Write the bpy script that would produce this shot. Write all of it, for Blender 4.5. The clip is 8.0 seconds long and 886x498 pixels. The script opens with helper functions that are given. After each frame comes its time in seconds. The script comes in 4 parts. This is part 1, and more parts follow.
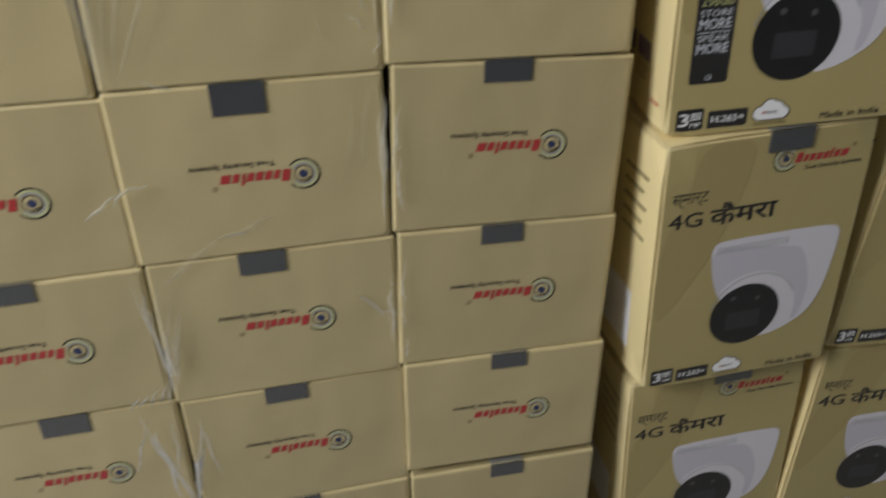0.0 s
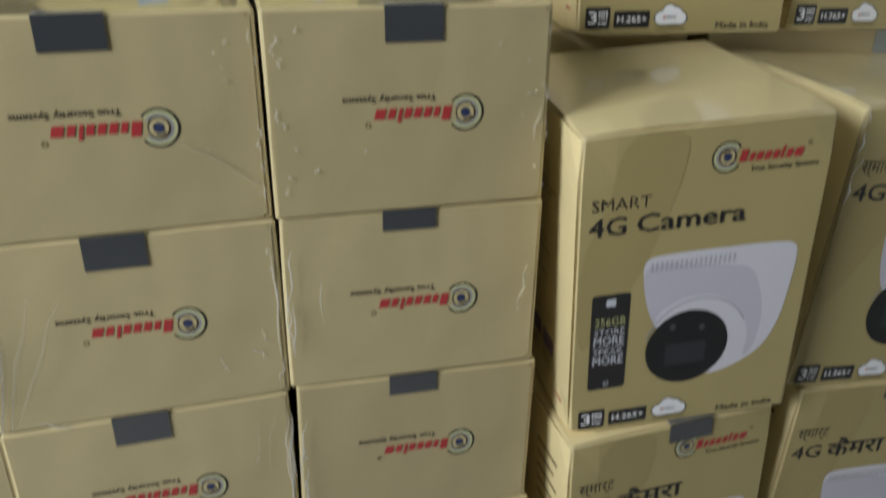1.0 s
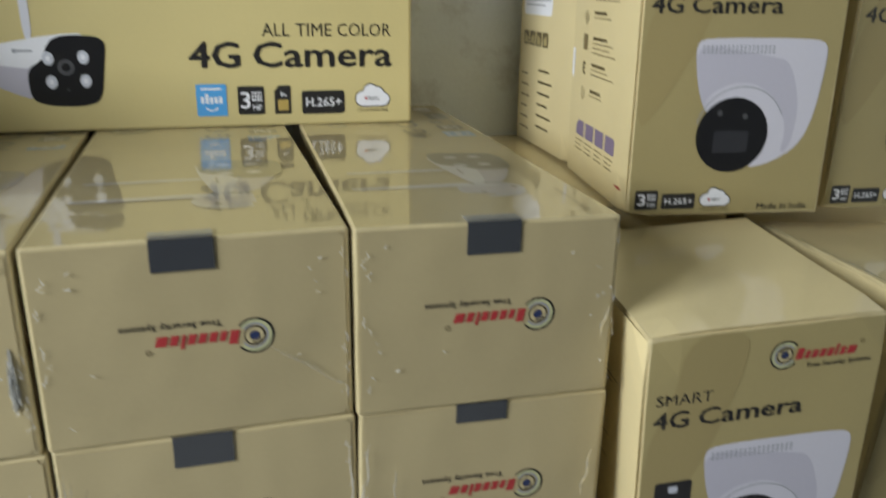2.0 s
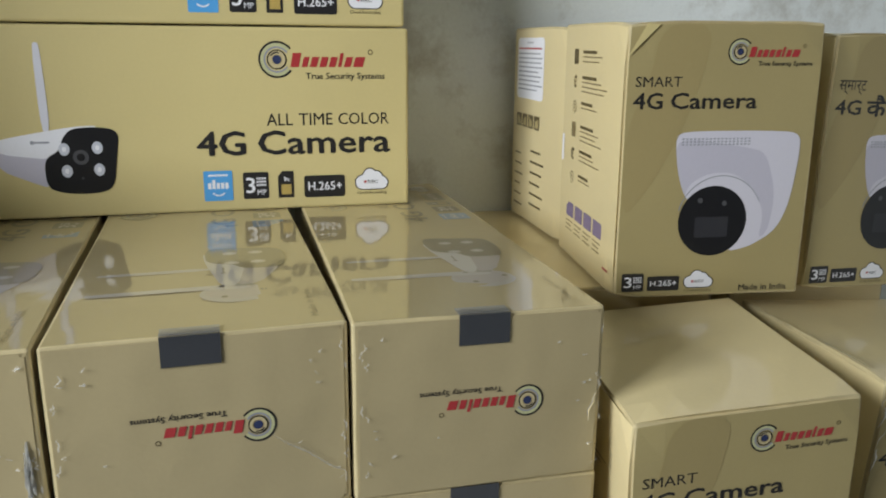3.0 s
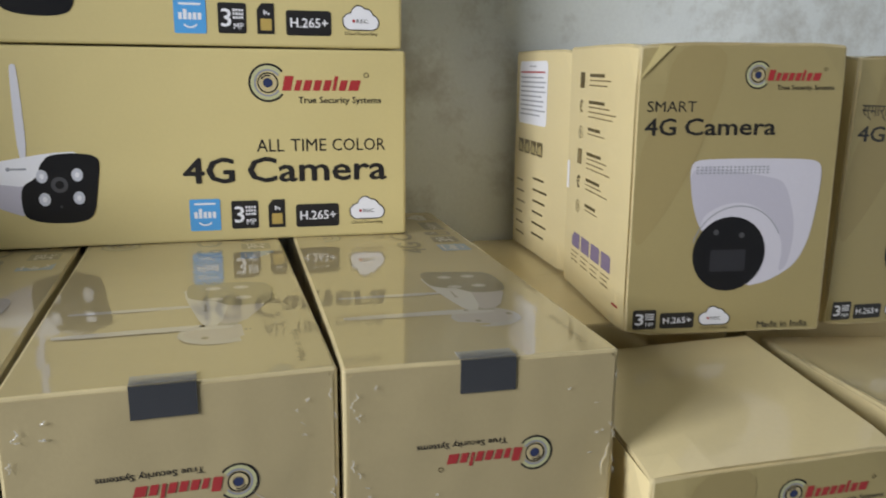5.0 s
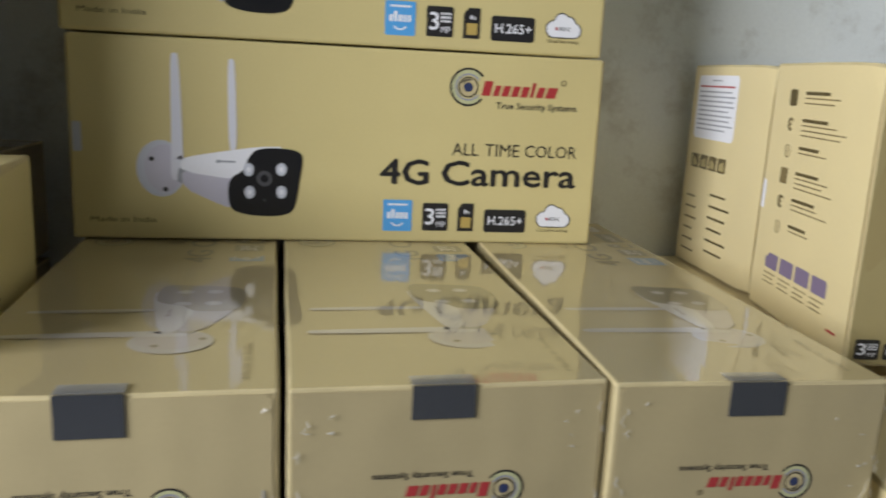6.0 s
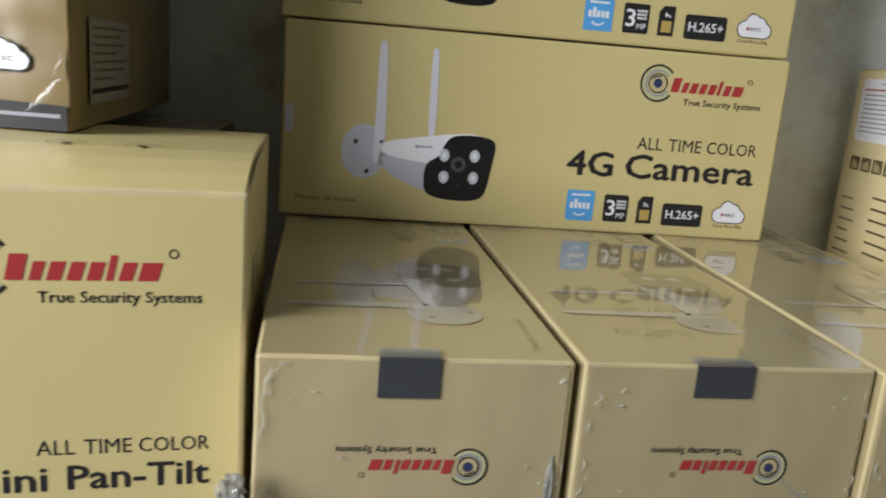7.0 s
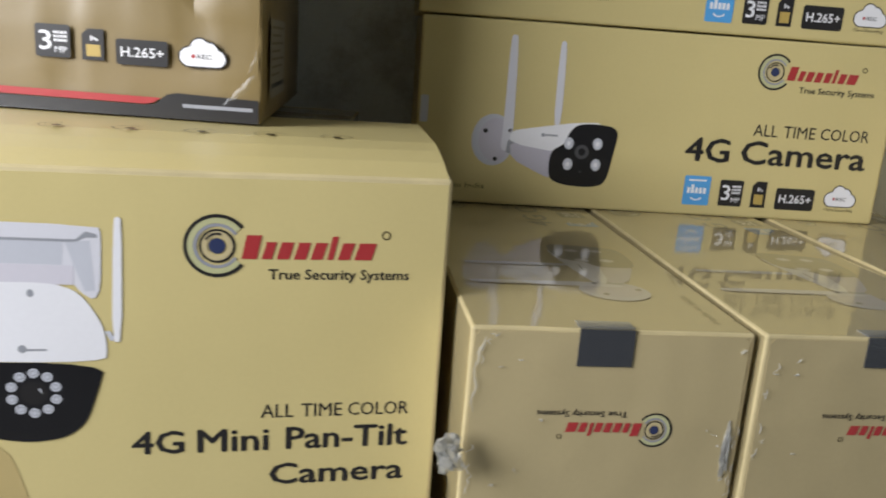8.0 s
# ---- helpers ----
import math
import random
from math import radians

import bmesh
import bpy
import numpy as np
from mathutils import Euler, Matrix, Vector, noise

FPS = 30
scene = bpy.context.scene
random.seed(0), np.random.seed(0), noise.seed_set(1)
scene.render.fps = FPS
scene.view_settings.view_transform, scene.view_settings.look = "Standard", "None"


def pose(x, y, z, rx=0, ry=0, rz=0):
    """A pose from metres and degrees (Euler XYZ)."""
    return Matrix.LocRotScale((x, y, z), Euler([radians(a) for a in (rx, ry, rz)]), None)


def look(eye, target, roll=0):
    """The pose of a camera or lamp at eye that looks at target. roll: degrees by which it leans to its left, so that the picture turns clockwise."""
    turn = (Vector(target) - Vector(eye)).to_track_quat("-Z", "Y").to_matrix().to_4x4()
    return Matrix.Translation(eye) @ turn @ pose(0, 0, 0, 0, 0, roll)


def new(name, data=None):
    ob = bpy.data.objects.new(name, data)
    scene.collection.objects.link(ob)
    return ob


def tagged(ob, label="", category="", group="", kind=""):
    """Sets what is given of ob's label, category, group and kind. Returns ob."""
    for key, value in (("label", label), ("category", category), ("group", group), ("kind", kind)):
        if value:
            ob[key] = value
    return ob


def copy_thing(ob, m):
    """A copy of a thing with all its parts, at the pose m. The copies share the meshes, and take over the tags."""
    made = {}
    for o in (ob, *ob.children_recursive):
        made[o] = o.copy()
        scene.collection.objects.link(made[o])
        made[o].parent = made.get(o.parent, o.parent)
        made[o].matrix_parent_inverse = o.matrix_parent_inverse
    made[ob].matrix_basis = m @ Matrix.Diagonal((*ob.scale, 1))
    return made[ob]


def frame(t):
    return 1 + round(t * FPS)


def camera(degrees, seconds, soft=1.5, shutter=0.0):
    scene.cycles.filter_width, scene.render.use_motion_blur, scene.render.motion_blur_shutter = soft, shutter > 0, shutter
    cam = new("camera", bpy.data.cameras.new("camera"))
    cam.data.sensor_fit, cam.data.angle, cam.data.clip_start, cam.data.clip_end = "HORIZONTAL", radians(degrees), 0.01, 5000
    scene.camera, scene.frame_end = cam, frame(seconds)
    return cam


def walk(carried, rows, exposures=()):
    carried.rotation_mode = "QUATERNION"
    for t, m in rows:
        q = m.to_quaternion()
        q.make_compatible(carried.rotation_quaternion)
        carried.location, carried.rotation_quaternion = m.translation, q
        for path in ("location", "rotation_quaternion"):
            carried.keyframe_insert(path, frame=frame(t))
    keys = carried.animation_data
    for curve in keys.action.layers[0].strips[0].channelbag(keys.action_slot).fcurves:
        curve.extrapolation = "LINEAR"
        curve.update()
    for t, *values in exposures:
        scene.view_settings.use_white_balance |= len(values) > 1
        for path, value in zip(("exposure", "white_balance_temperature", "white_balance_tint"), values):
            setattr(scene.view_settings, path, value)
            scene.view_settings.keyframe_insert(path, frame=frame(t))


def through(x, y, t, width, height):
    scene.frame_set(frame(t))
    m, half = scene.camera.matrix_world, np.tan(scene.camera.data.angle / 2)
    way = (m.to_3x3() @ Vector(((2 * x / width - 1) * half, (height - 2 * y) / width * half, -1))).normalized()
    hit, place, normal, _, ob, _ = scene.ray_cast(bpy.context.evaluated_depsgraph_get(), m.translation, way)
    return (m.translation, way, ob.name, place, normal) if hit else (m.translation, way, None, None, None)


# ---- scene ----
cam = camera(58.24, 8.0, soft=1.9, shutter=0.4)
PATH = [
    (0, (0.00994, 0.00227, 0.55646), (0.3083, 1.7068, -0.4464), -0.58),
    (0.2, (0.03175, 0.00563, 0.56602), (0.3496, 1.7253, -0.4044), -0.52),
    (0.5, (0.04498, 0.01724, 0.59717), (0.3947, 1.7488, -0.3405), -0.35),
    (1, (0.04393, 0.03649, 0.65682), (0.4550, 1.8130, -0.1649), 0.25),
    (1.5, (0.03824, 0.04298, 0.68854), (0.4682, 1.8587, -0.0314), 0.64),
    (2, (0.01231, 0.04489, 0.70861), (0.4401, 1.8955, 0.0823), 0.83),
    (2.2, (0.00160, 0.04451, 0.72146), (0.4216, 1.9079, 0.1285), 0.72),
    (3.3, (0.01994, 0.02596, 0.73130), (0.4599, 1.9180, 0.2551), 0.34),
    (3.5, (0.02469, 0.02611, 0.72729), (0.4721, 1.9186, 0.2601), 0.22),
    (4, (0.02722, 0.03439, 0.72350), (0.4923, 1.9255, 0.2682), 0.01),
    (4.2, (0.02523, 0.03721, 0.72209), (0.4950, 1.9280, 0.2702), 0.04),
    (5.3, (0.00843, 0.06547, 0.73345), (0.4055, 1.9783, 0.3054), 1.20),
    (5.5, (-0.00982, 0.06920, 0.73505), (0.3428, 1.9916, 0.3109), 1.58),
    (6, (-0.06237, 0.07606, 0.72747), (0.2180, 2.0098, 0.3009), 2.84),
    (6.5, (-0.12139, 0.07223, 0.72732), (0.0944, 2.0117, 0.2894), 4.04),
    (7, (-0.15958, 0.06704, 0.72149), (0.0217, 2.0070, 0.2701), 4.74),
    (7.5, (-0.19503, 0.05560, 0.71700), (-0.0423, 1.9942, 0.2495), 4.82),
    (8, (-0.22769, 0.04274, 0.72081), (-0.1189, 1.9790, 0.2320), 4.12),
]
EXPOSURES = [(0.0, -0.10, 6900, 10), (1.0, -0.02, 6500, 7), (2.2, 0.0, 6400, 7), (4.0, 0.03, 6480, 12), (6.0, 0.01, 6450, 12), (8.0, -0.14, 6600, 12)]
walk(cam, [(t, look(eye, target, roll)) for t, eye, target, roll in PATH], EXPOSURES)

# ---- light ----
world = bpy.data.worlds.new("sky")
scene.world = world
world.use_nodes = True
sky = world.node_tree.nodes.new("ShaderNodeTexSky")
sky.sky_type, sky.sun_disc = "NISHITA", False
sky.sun_elevation, sky.sun_rotation = radians(35), radians(200)
world.node_tree.links.new(sky.outputs["Color"], world.node_tree.nodes["Background"].inputs["Color"])
world.node_tree.nodes["Background"].inputs["Strength"].default_value = 0.08


def area_lamp(name, eye, target, w, h, watts, colour):
    data = bpy.data.lights.new(name, "AREA")
    data.shape, data.size, data.size_y, data.energy, data.color = "RECTANGLE", w, h, watts, colour
    ob = new(name, data)
    ob.matrix_world = look(eye, target)
    return ob


# daylight in the wide opening of the left wall
WEST = -1.10
WINDOW = (-0.58, 0.18, 0.66, 1.46)  # y0, y1, z0, z1
area_lamp("window_daylight", (WEST + 0.01, -0.20, 1.06), (0.22, 0.46, 0.64), 0.56, 0.60, 26.5, (0.91, 0.945, 1.0))


# ---- materials ----
def material(name, colour, rough=0.5, coat=0.0, coat_rough=0.1, metal=0.0, grain=0.06, blotch=0.08, scale=60.0, bump=0.15, bump_scale=600.0, vary=0.0, spec=0.5, coat_ior=1.5, wavy=2.0):
    m = bpy.data.materials.new(name)
    m.use_nodes = True
    nt = m.node_tree
    bsdf = nt.nodes["Principled BSDF"]
    tc = nt.nodes.new("ShaderNodeTexCoord")

    def noise_node(sc, detail):
        n = nt.nodes.new("ShaderNodeTexNoise")
        n.inputs["Scale"].default_value, n.inputs["Detail"].default_value = sc, detail
        nt.links.new(tc.outputs["Object"], n.inputs["Vector"])
        return n

    def maths(op, a, b):
        n = nt.nodes.new("ShaderNodeMath")
        n.operation = op
        for k, v in enumerate((a, b)):
            if isinstance(v, (int, float)):
                n.inputs[k].default_value = v
            else:
                nt.links.new(v, n.inputs[k])
        return n.outputs[0]

    big, small = noise_node(scale / 6, 3.0), noise_node(scale * 8, 4.0)
    value = maths("ADD", 1.0 - blotch / 2 - grain / 2, maths("ADD", maths("MULTIPLY", big.outputs["Fac"], blotch), maths("MULTIPLY", small.outputs["Fac"], grain)))
    if vary:
        info = nt.nodes.new("ShaderNodeObjectInfo")
        value = maths("ADD", value, maths("MULTIPLY", maths("SUBTRACT", info.outputs["Random"], 0.5), vary))
    hsv = nt.nodes.new("ShaderNodeHueSaturation")
    hsv.inputs["Color"].default_value = (*colour, 1)
    nt.links.new(value, hsv.inputs["Value"])
    nt.links.new(hsv.outputs["Color"], bsdf.inputs["Base Color"])
    nt.links.new(maths("ADD", rough - 0.05, maths("MULTIPLY", big.outputs["Fac"], 0.1)), bsdf.inputs["Roughness"])
    bsdf.inputs["Metallic"].default_value = metal
    bsdf.inputs["Specular IOR Level"].default_value = spec
    bsdf.inputs["Coat Weight"].default_value = coat
    bsdf.inputs["Coat Roughness"].default_value = coat_rough
    bsdf.inputs["Coat IOR"].default_value = coat_ior
    if bump:
        fine = noise_node(bump_scale, 3.0)
        wave = noise_node(14.0, 2.0)
        bp = nt.nodes.new("ShaderNodeBump")
        bp.inputs["Strength"].default_value, bp.inputs["Distance"].default_value = bump, 0.001
        nt.links.new(maths("ADD", maths("MULTIPLY", fine.outputs["Fac"], 0.15), maths("MULTIPLY", wave.outputs["Fac"], wavy)), bp.inputs["Height"])
        nt.links.new(bp.outputs["Normal"], bsdf.inputs["Normal"])
        if coat:
            nt.links.new(bp.outputs["Normal"], bsdf.inputs["Coat Normal"])
    return m


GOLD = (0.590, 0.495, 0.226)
M_GOLD_FILM = material("gold_carton_in_film", (0.445, 0.365, 0.19), 0.5, 1.0, 0.05, vary=0.06, coat_ior=3.3, blotch=0.2, bump=0.12, bump_scale=260.0)
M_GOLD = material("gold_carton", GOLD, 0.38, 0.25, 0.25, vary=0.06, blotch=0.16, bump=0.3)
# uneven light put into the colour: dome front dimmed, pale sides and lid lifted
M_DIM_GOLD_DOME = material("dome_carton_gold", (0.388, 0.316, 0.141), 0.38, 0.25, 0.25, vary=0.06, blotch=0.2, bump=0.3)
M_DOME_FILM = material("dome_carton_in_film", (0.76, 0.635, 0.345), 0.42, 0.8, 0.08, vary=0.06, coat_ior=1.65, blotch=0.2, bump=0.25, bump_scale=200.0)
M_BEIGE = material("beige_carton_end", (0.442, 0.363, 0.197), 0.42, 0.5, 0.2, vary=0.12, coat_ior=1.7, bump=0.32, blotch=0.26, wavy=10.0)
M_PALE = material("worn_carton_edge", (0.54, 0.45, 0.245), 0.5, 0.3, 0.2, blotch=0.5, grain=0.2, scale=300.0)
M_KRAFT = material("worn_tan_carton", (0.225, 0.163, 0.066), 0.45, 0.35, 0.22, spec=0.45, blotch=0.3, bump=0.4, bump_scale=120.0, wavy=7.0)
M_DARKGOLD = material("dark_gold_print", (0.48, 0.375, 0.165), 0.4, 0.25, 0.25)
# wave print, darkened along with the dimmed dome front
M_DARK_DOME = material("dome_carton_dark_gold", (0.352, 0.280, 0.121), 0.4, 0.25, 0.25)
M_BLACK = material("black_ink", (0.016, 0.015, 0.016), 0.4, 0.3, 0.2)
M_BROWN = material("brown_ink", (0.10, 0.075, 0.03), 0.45, 0.3, 0.2)
M_MAUVE = material("mauve_ink", (0.20, 0.155, 0.24), 0.45, 0.3, 0.2)
M_AMBER = material("amber_ink", (0.46, 0.33, 0.09), 0.45, 0.3, 0.2)
M_LIME = material("pale_lime_ink", (0.50, 0.50, 0.27), 0.45, 0.3, 0.2)
M_UMBER = material("faint_brown_ink", (0.20, 0.15, 0.065), 0.45, 0.3, 0.2)
M_RED = material("red_ink", (0.40, 0.035, 0.038), 0.4, 0.3, 0.2)
M_BLUE = material("blue_ink", (0.09, 0.36, 0.72), 0.4, 0.3, 0.2)
M_NAVY = material("navy_ink", (0.028, 0.04, 0.105), 0.4, 0.3, 0.2)
M_OLIVE = material("olive_ink", (0.42, 0.42, 0.18), 0.4, 0.3, 0.2)
M_WHITE = material("white_ink", (0.80, 0.80, 0.83), 0.4, 0.3, 0.2)
M_LIGHT = material("light_grey_ink", (0.54, 0.555, 0.61), 0.4, 0.3, 0.2)
M_SHADE = material("pale_grey_ink", (0.67, 0.67, 0.72), 0.4, 0.3, 0.2)
M_HOUSING = material("lavender_white_ink", (0.63, 0.61, 0.67), 0.4, 0.3, 0.2)
M_HOUSING_SHADE = material("lavender_grey_ink", (0.52, 0.50, 0.57), 0.4, 0.3, 0.2)
M_GREY = material("grey_ink", (0.30, 0.31, 0.34), 0.4, 0.3, 0.2)
M_LENS = material("lens_black_ink", (0.010, 0.010, 0.012), 0.3, 0.3, 0.2)
M_UMBER_LENS = material("dim_lens_lamp_ink", (0.075, 0.075, 0.08), 0.4, 0.3, 0.2)
M_SHADED_PAPER = material("grimy_paper", (0.235, 0.215, 0.175), 0.6, blotch=0.3)
M_TAPE = material("dark_grey_tape", (0.042, 0.046, 0.054), 0.25, 1.0, 0.08, bump=0.4, coat_ior=1.9, vary=0.02)
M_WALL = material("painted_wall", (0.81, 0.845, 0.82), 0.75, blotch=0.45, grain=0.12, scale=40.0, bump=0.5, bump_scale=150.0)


def stain(mat, colour, scale, amount):
    """Brown damp stains over the paint, with ragged outlines."""
    nt = mat.node_tree
    bsdf = nt.nodes["Principled BSDF"]
    source = bsdf.inputs["Base Color"].links[0].from_socket
    tc, tex, ramp, mix = (nt.nodes.new(k) for k in ("ShaderNodeTexCoord", "ShaderNodeTexNoise", "ShaderNodeValToRGB", "ShaderNodeMix"))
    tex.inputs["Scale"].default_value, tex.inputs["Detail"].default_value, tex.inputs["Roughness"].default_value = scale, 8.0, 0.68
    ramp.color_ramp.elements[0].position, ramp.color_ramp.elements[1].position = 0.50, 0.70
    ramp.color_ramp.elements[1].color = (amount, amount, amount, 1)
    mix.data_type = "RGBA"
    mix.inputs["B"].default_value = (*colour, 1)
    nt.links.new(tc.outputs["Object"], tex.inputs["Vector"])
    nt.links.new(tex.outputs["Fac"], ramp.inputs["Fac"])
    nt.links.new(ramp.outputs["Color"], mix.inputs["Factor"])
    nt.links.new(source, mix.inputs["A"])
    nt.links.new(mix.outputs["Result"], bsdf.inputs["Base Color"])


stain(M_WALL, (0.27, 0.22, 0.14), 9.0, 0.68)
M_FLOOR = material("cement_floor", (0.30, 0.29, 0.27), 0.6, blotch=0.3, scale=10.0, bump=0.4, bump_scale=80.0)
# unseen walls and ceiling are darkened to cut the light they bounce
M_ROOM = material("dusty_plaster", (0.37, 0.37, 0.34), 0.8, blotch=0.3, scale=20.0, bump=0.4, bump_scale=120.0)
M_CEIL = material("grey_ceiling", (0.42, 0.42, 0.40), 0.8, scale=8.0)


def film_material(name, haze, rough, bump):
    """Clear film: it lets light through and shines; haze whitens it where bunched, and for glints."""
    m = bpy.data.materials.new(name)
    m.use_nodes = True
    nt = m.node_tree
    nt.nodes.remove(nt.nodes["Principled BSDF"])
    out = nt.nodes["Material Output"]
    clear, gloss, white, mix, veil, fres = (nt.nodes.new(k) for k in ("ShaderNodeBsdfTransparent", "ShaderNodeBsdfGlossy", "ShaderNodeBsdfDiffuse", "ShaderNodeMixShader", "ShaderNodeMixShader", "ShaderNodeFresnel"))
    clear.inputs["Color"].default_value = (0.98, 0.98, 0.97, 1)
    white.inputs["Color"].default_value = (0.85, 0.85, 0.82, 1)
    gloss.inputs["Roughness"].default_value = rough
    fres.inputs["IOR"].default_value = 1.36
    veil.inputs[0].default_value = haze
    tc, tex, bp = nt.nodes.new("ShaderNodeTexCoord"), nt.nodes.new("ShaderNodeTexNoise"), nt.nodes.new("ShaderNodeBump")
    tex.inputs["Scale"].default_value, tex.inputs["Detail"].default_value = 70.0, 3.0
    bp.inputs["Strength"].default_value, bp.inputs["Distance"].default_value = bump, 0.004
    nt.links.new(tc.outputs["Object"], tex.inputs["Vector"])
    nt.links.new(tex.outputs["Fac"], bp.inputs["Height"])
    nt.links.new(bp.outputs["Normal"], gloss.inputs["Normal"])
    through, both = nt.nodes.new("ShaderNodeBsdfTranslucent"), nt.nodes.new("ShaderNodeMixShader")
    through.inputs["Color"].default_value = (0.92, 0.92, 0.88, 1)
    both.inputs[0].default_value = 0.5
    nt.links.new(white.outputs[0], both.inputs[1])
    nt.links.new(through.outputs[0], both.inputs[2])
    nt.links.new(clear.outputs[0], veil.inputs[1])
    nt.links.new(both.outputs[0], veil.inputs[2])
    nt.links.new(fres.outputs[0], mix.inputs[0])
    nt.links.new(veil.outputs[0], mix.inputs[1])
    nt.links.new(gloss.outputs[0], mix.inputs[2])
    nt.links.new(mix.outputs[0], out.inputs["Surface"])
    return m


M_BUNCH = film_material("bunched_stretch_film", 0.09, 0.32, 0.3)
# flecks: glints on the film, put in as white haze
M_FLECK = film_material("bright_film_crease", 0.72, 0.15, 0.3)
# the reflection on the folded tape, put in as pale haze
M_TAPE_END = film_material("clear_tape", 0.34, 0.12, 0.05)
# creases hazed white so that they read as glints
M_GLINT = film_material("creased_stretch_film", 0.36, 0.2, 0.3)


# ---- building helpers ----
def part(name, bm, mat, parent, label="", smooth=False):
    """Links a bmesh as one mesh object under a thing or a part; smooth leaves its corners sharp."""
    if smooth:
        bm.normal_update()
        bmesh.ops.split_edges(bm, edges=[e for e in bm.edges if len(e.link_faces) == 2 and e.calc_face_angle(0.0) > 0.6])
    me = bpy.data.meshes.new(name)
    bm.to_mesh(me)
    bm.free()
    for m in mat if isinstance(mat, (list, tuple)) else [mat]:
        me.materials.append(m)
    if smooth:
        for p in me.polygons:
            p.use_smooth = True
    ob = new(name, me)
    ob.parent = parent
    return tagged(ob, label) if label else ob


def structure(name, label, boxes, mat):
    bm = bmesh.new()
    for a, b in boxes:
        add_block(bm, a, b)
    me = bpy.data.meshes.new(name)
    bm.to_mesh(me)
    bm.free()
    me.materials.append(mat)
    return tagged(new(name, me), label, name.split("_")[0], kind="structure")


def add_block(bm, a, b):
    m = Matrix.LocRotScale([(p + q) / 2 for p, q in zip(a, b)], None, [q - p for p, q in zip(a, b)])
    return bmesh.ops.create_cube(bm, size=1.0, matrix=m)["verts"]


def face_on(ox, oy, oz, u, v):
    """A frame whose x and y run along u and v from that corner, and whose z stands off the face."""
    u, v = Vector(u), Vector(v)
    n = u.cross(v)
    return Matrix(((u.x, v.x, n.x, ox), (u.y, v.y, n.y, oy), (u.z, v.z, n.z, oz), (0, 0, 0, 1)))


def rounded(pts, times=2):
    """An outline with its corners cut round."""
    for _ in range(times):
        pts = [(a[0] * s + b[0] * (1 - s), a[1] * s + b[1] * (1 - s)) for a, b in zip(pts, pts[1:] + pts[:1]) for s in (0.78, 0.22)]
    return pts


LAYER = 0.00003  # one coat of ink over another
INK = 0.00018


class Ink:
    """Flat print in one colour: shapes gathered in the frame of a face."""

    def __init__(self, place, layer=0):
        self.bm, self.place, self.z = bmesh.new(), place, INK + layer * LAYER

    def poly(self, pts):
        area = sum(a[0] * b[1] - b[0] * a[1] for a, b in zip(pts, pts[1:] + pts[:1]))
        pts = pts if area > 0 else pts[::-1]
        self.bm.faces.new([self.bm.verts.new(self.place @ Vector((x, y, self.z))) for x, y in pts])
        return self

    def box(self, x0, y0, x1, y1, r=0.0):
        if r <= 0:
            return self.poly([(x0, y0), (x1, y0), (x1, y1), (x0, y1)])
        pts = []
        for cx, cy, a in ((x1 - r, y1 - r, 0), (x0 + r, y1 - r, 90), (x0 + r, y0 + r, 180), (x1 - r, y0 + r, 270)):
            pts += [(cx + r * math.cos(radians(a + k * 30)), cy + r * math.sin(radians(a + k * 30))) for k in range(4)]
        return self.poly(pts)

    def disc(self, x, y, r, ry=None, n=28):
        return self.poly([(x + r * math.cos(k * math.tau / n), y + (ry or r) * math.sin(k * math.tau / n)) for k in range(n)])

    def arc(self, x, y, r0, r1, a0=0, a1=360, n=30, squash=1.0):
        for k in range(n):
            a, b = (radians(a0 + (a1 - a0) * (k + s) / n) for s in (0, 1))
            self.poly([(x + r * math.cos(q), y + squash * r * math.sin(q)) for r, q in ((r0, a), (r1, a), (r1, b), (r0, b))])
        return self

    def text(self, words, x0, y0, x1, y1, bold=0.0):
        """Words that fill the box given."""
        verts, faces = letters(words)
        h = y1 - y0
        shifts = [(0, 0)] if bold <= 0 else [(-1, 0), (1, 0), (0, -0.7), (0, 0.7)]
        for n, (sx, sy) in enumerate(shifts):
            z = self.z + n * 0.00001
            made = [self.bm.verts.new(self.place @ Vector((x0 + (x1 - x0) * a + sx * bold * h, y0 + h * b + sy * bold * h, z))) for a, b in verts]
            for f in faces:
                self.bm.faces.new([made[k] for k in f])
        return self

    def cloud(self, x, y, w, h, grow=0.0):
        """A cloud of bumps on a flat base, centred at x, y."""
        bumps = ((-0.30, -0.16, 0.20, 0.34), (-0.06, 0.08, 0.22, 0.42), (0.16, 0.0, 0.18, 0.36), (0.32, -0.20, 0.18, 0.30))
        pts = []
        for k in range(72):
            a = k * math.tau / 72
            best = 0.0
            for bx, by, rx, ry in bumps:
                for s in range(40):
                    d = 0.7 * (s + 1) / 40
                    px, py = d * math.cos(a), d * math.sin(a) - 0.12
                    if py > -0.5 and (((px - bx) / rx) ** 2 + ((py - by) / ry) ** 2 < 1 or (abs(px) < 0.36 and py < -0.2)):
                        best = max(best, d)
            pts.append((x + w * best * math.cos(a) + grow * math.cos(a), y + h * (best * math.sin(a) - 0.12) + grow * math.sin(a)))
        return self.poly(pts)

    def put(self, name, mat, parent, label=""):
        return part(name, self.bm, filmed(mat) if UNDER_FILM[0] else mat, parent, label)


UNDER_FILM = [False]


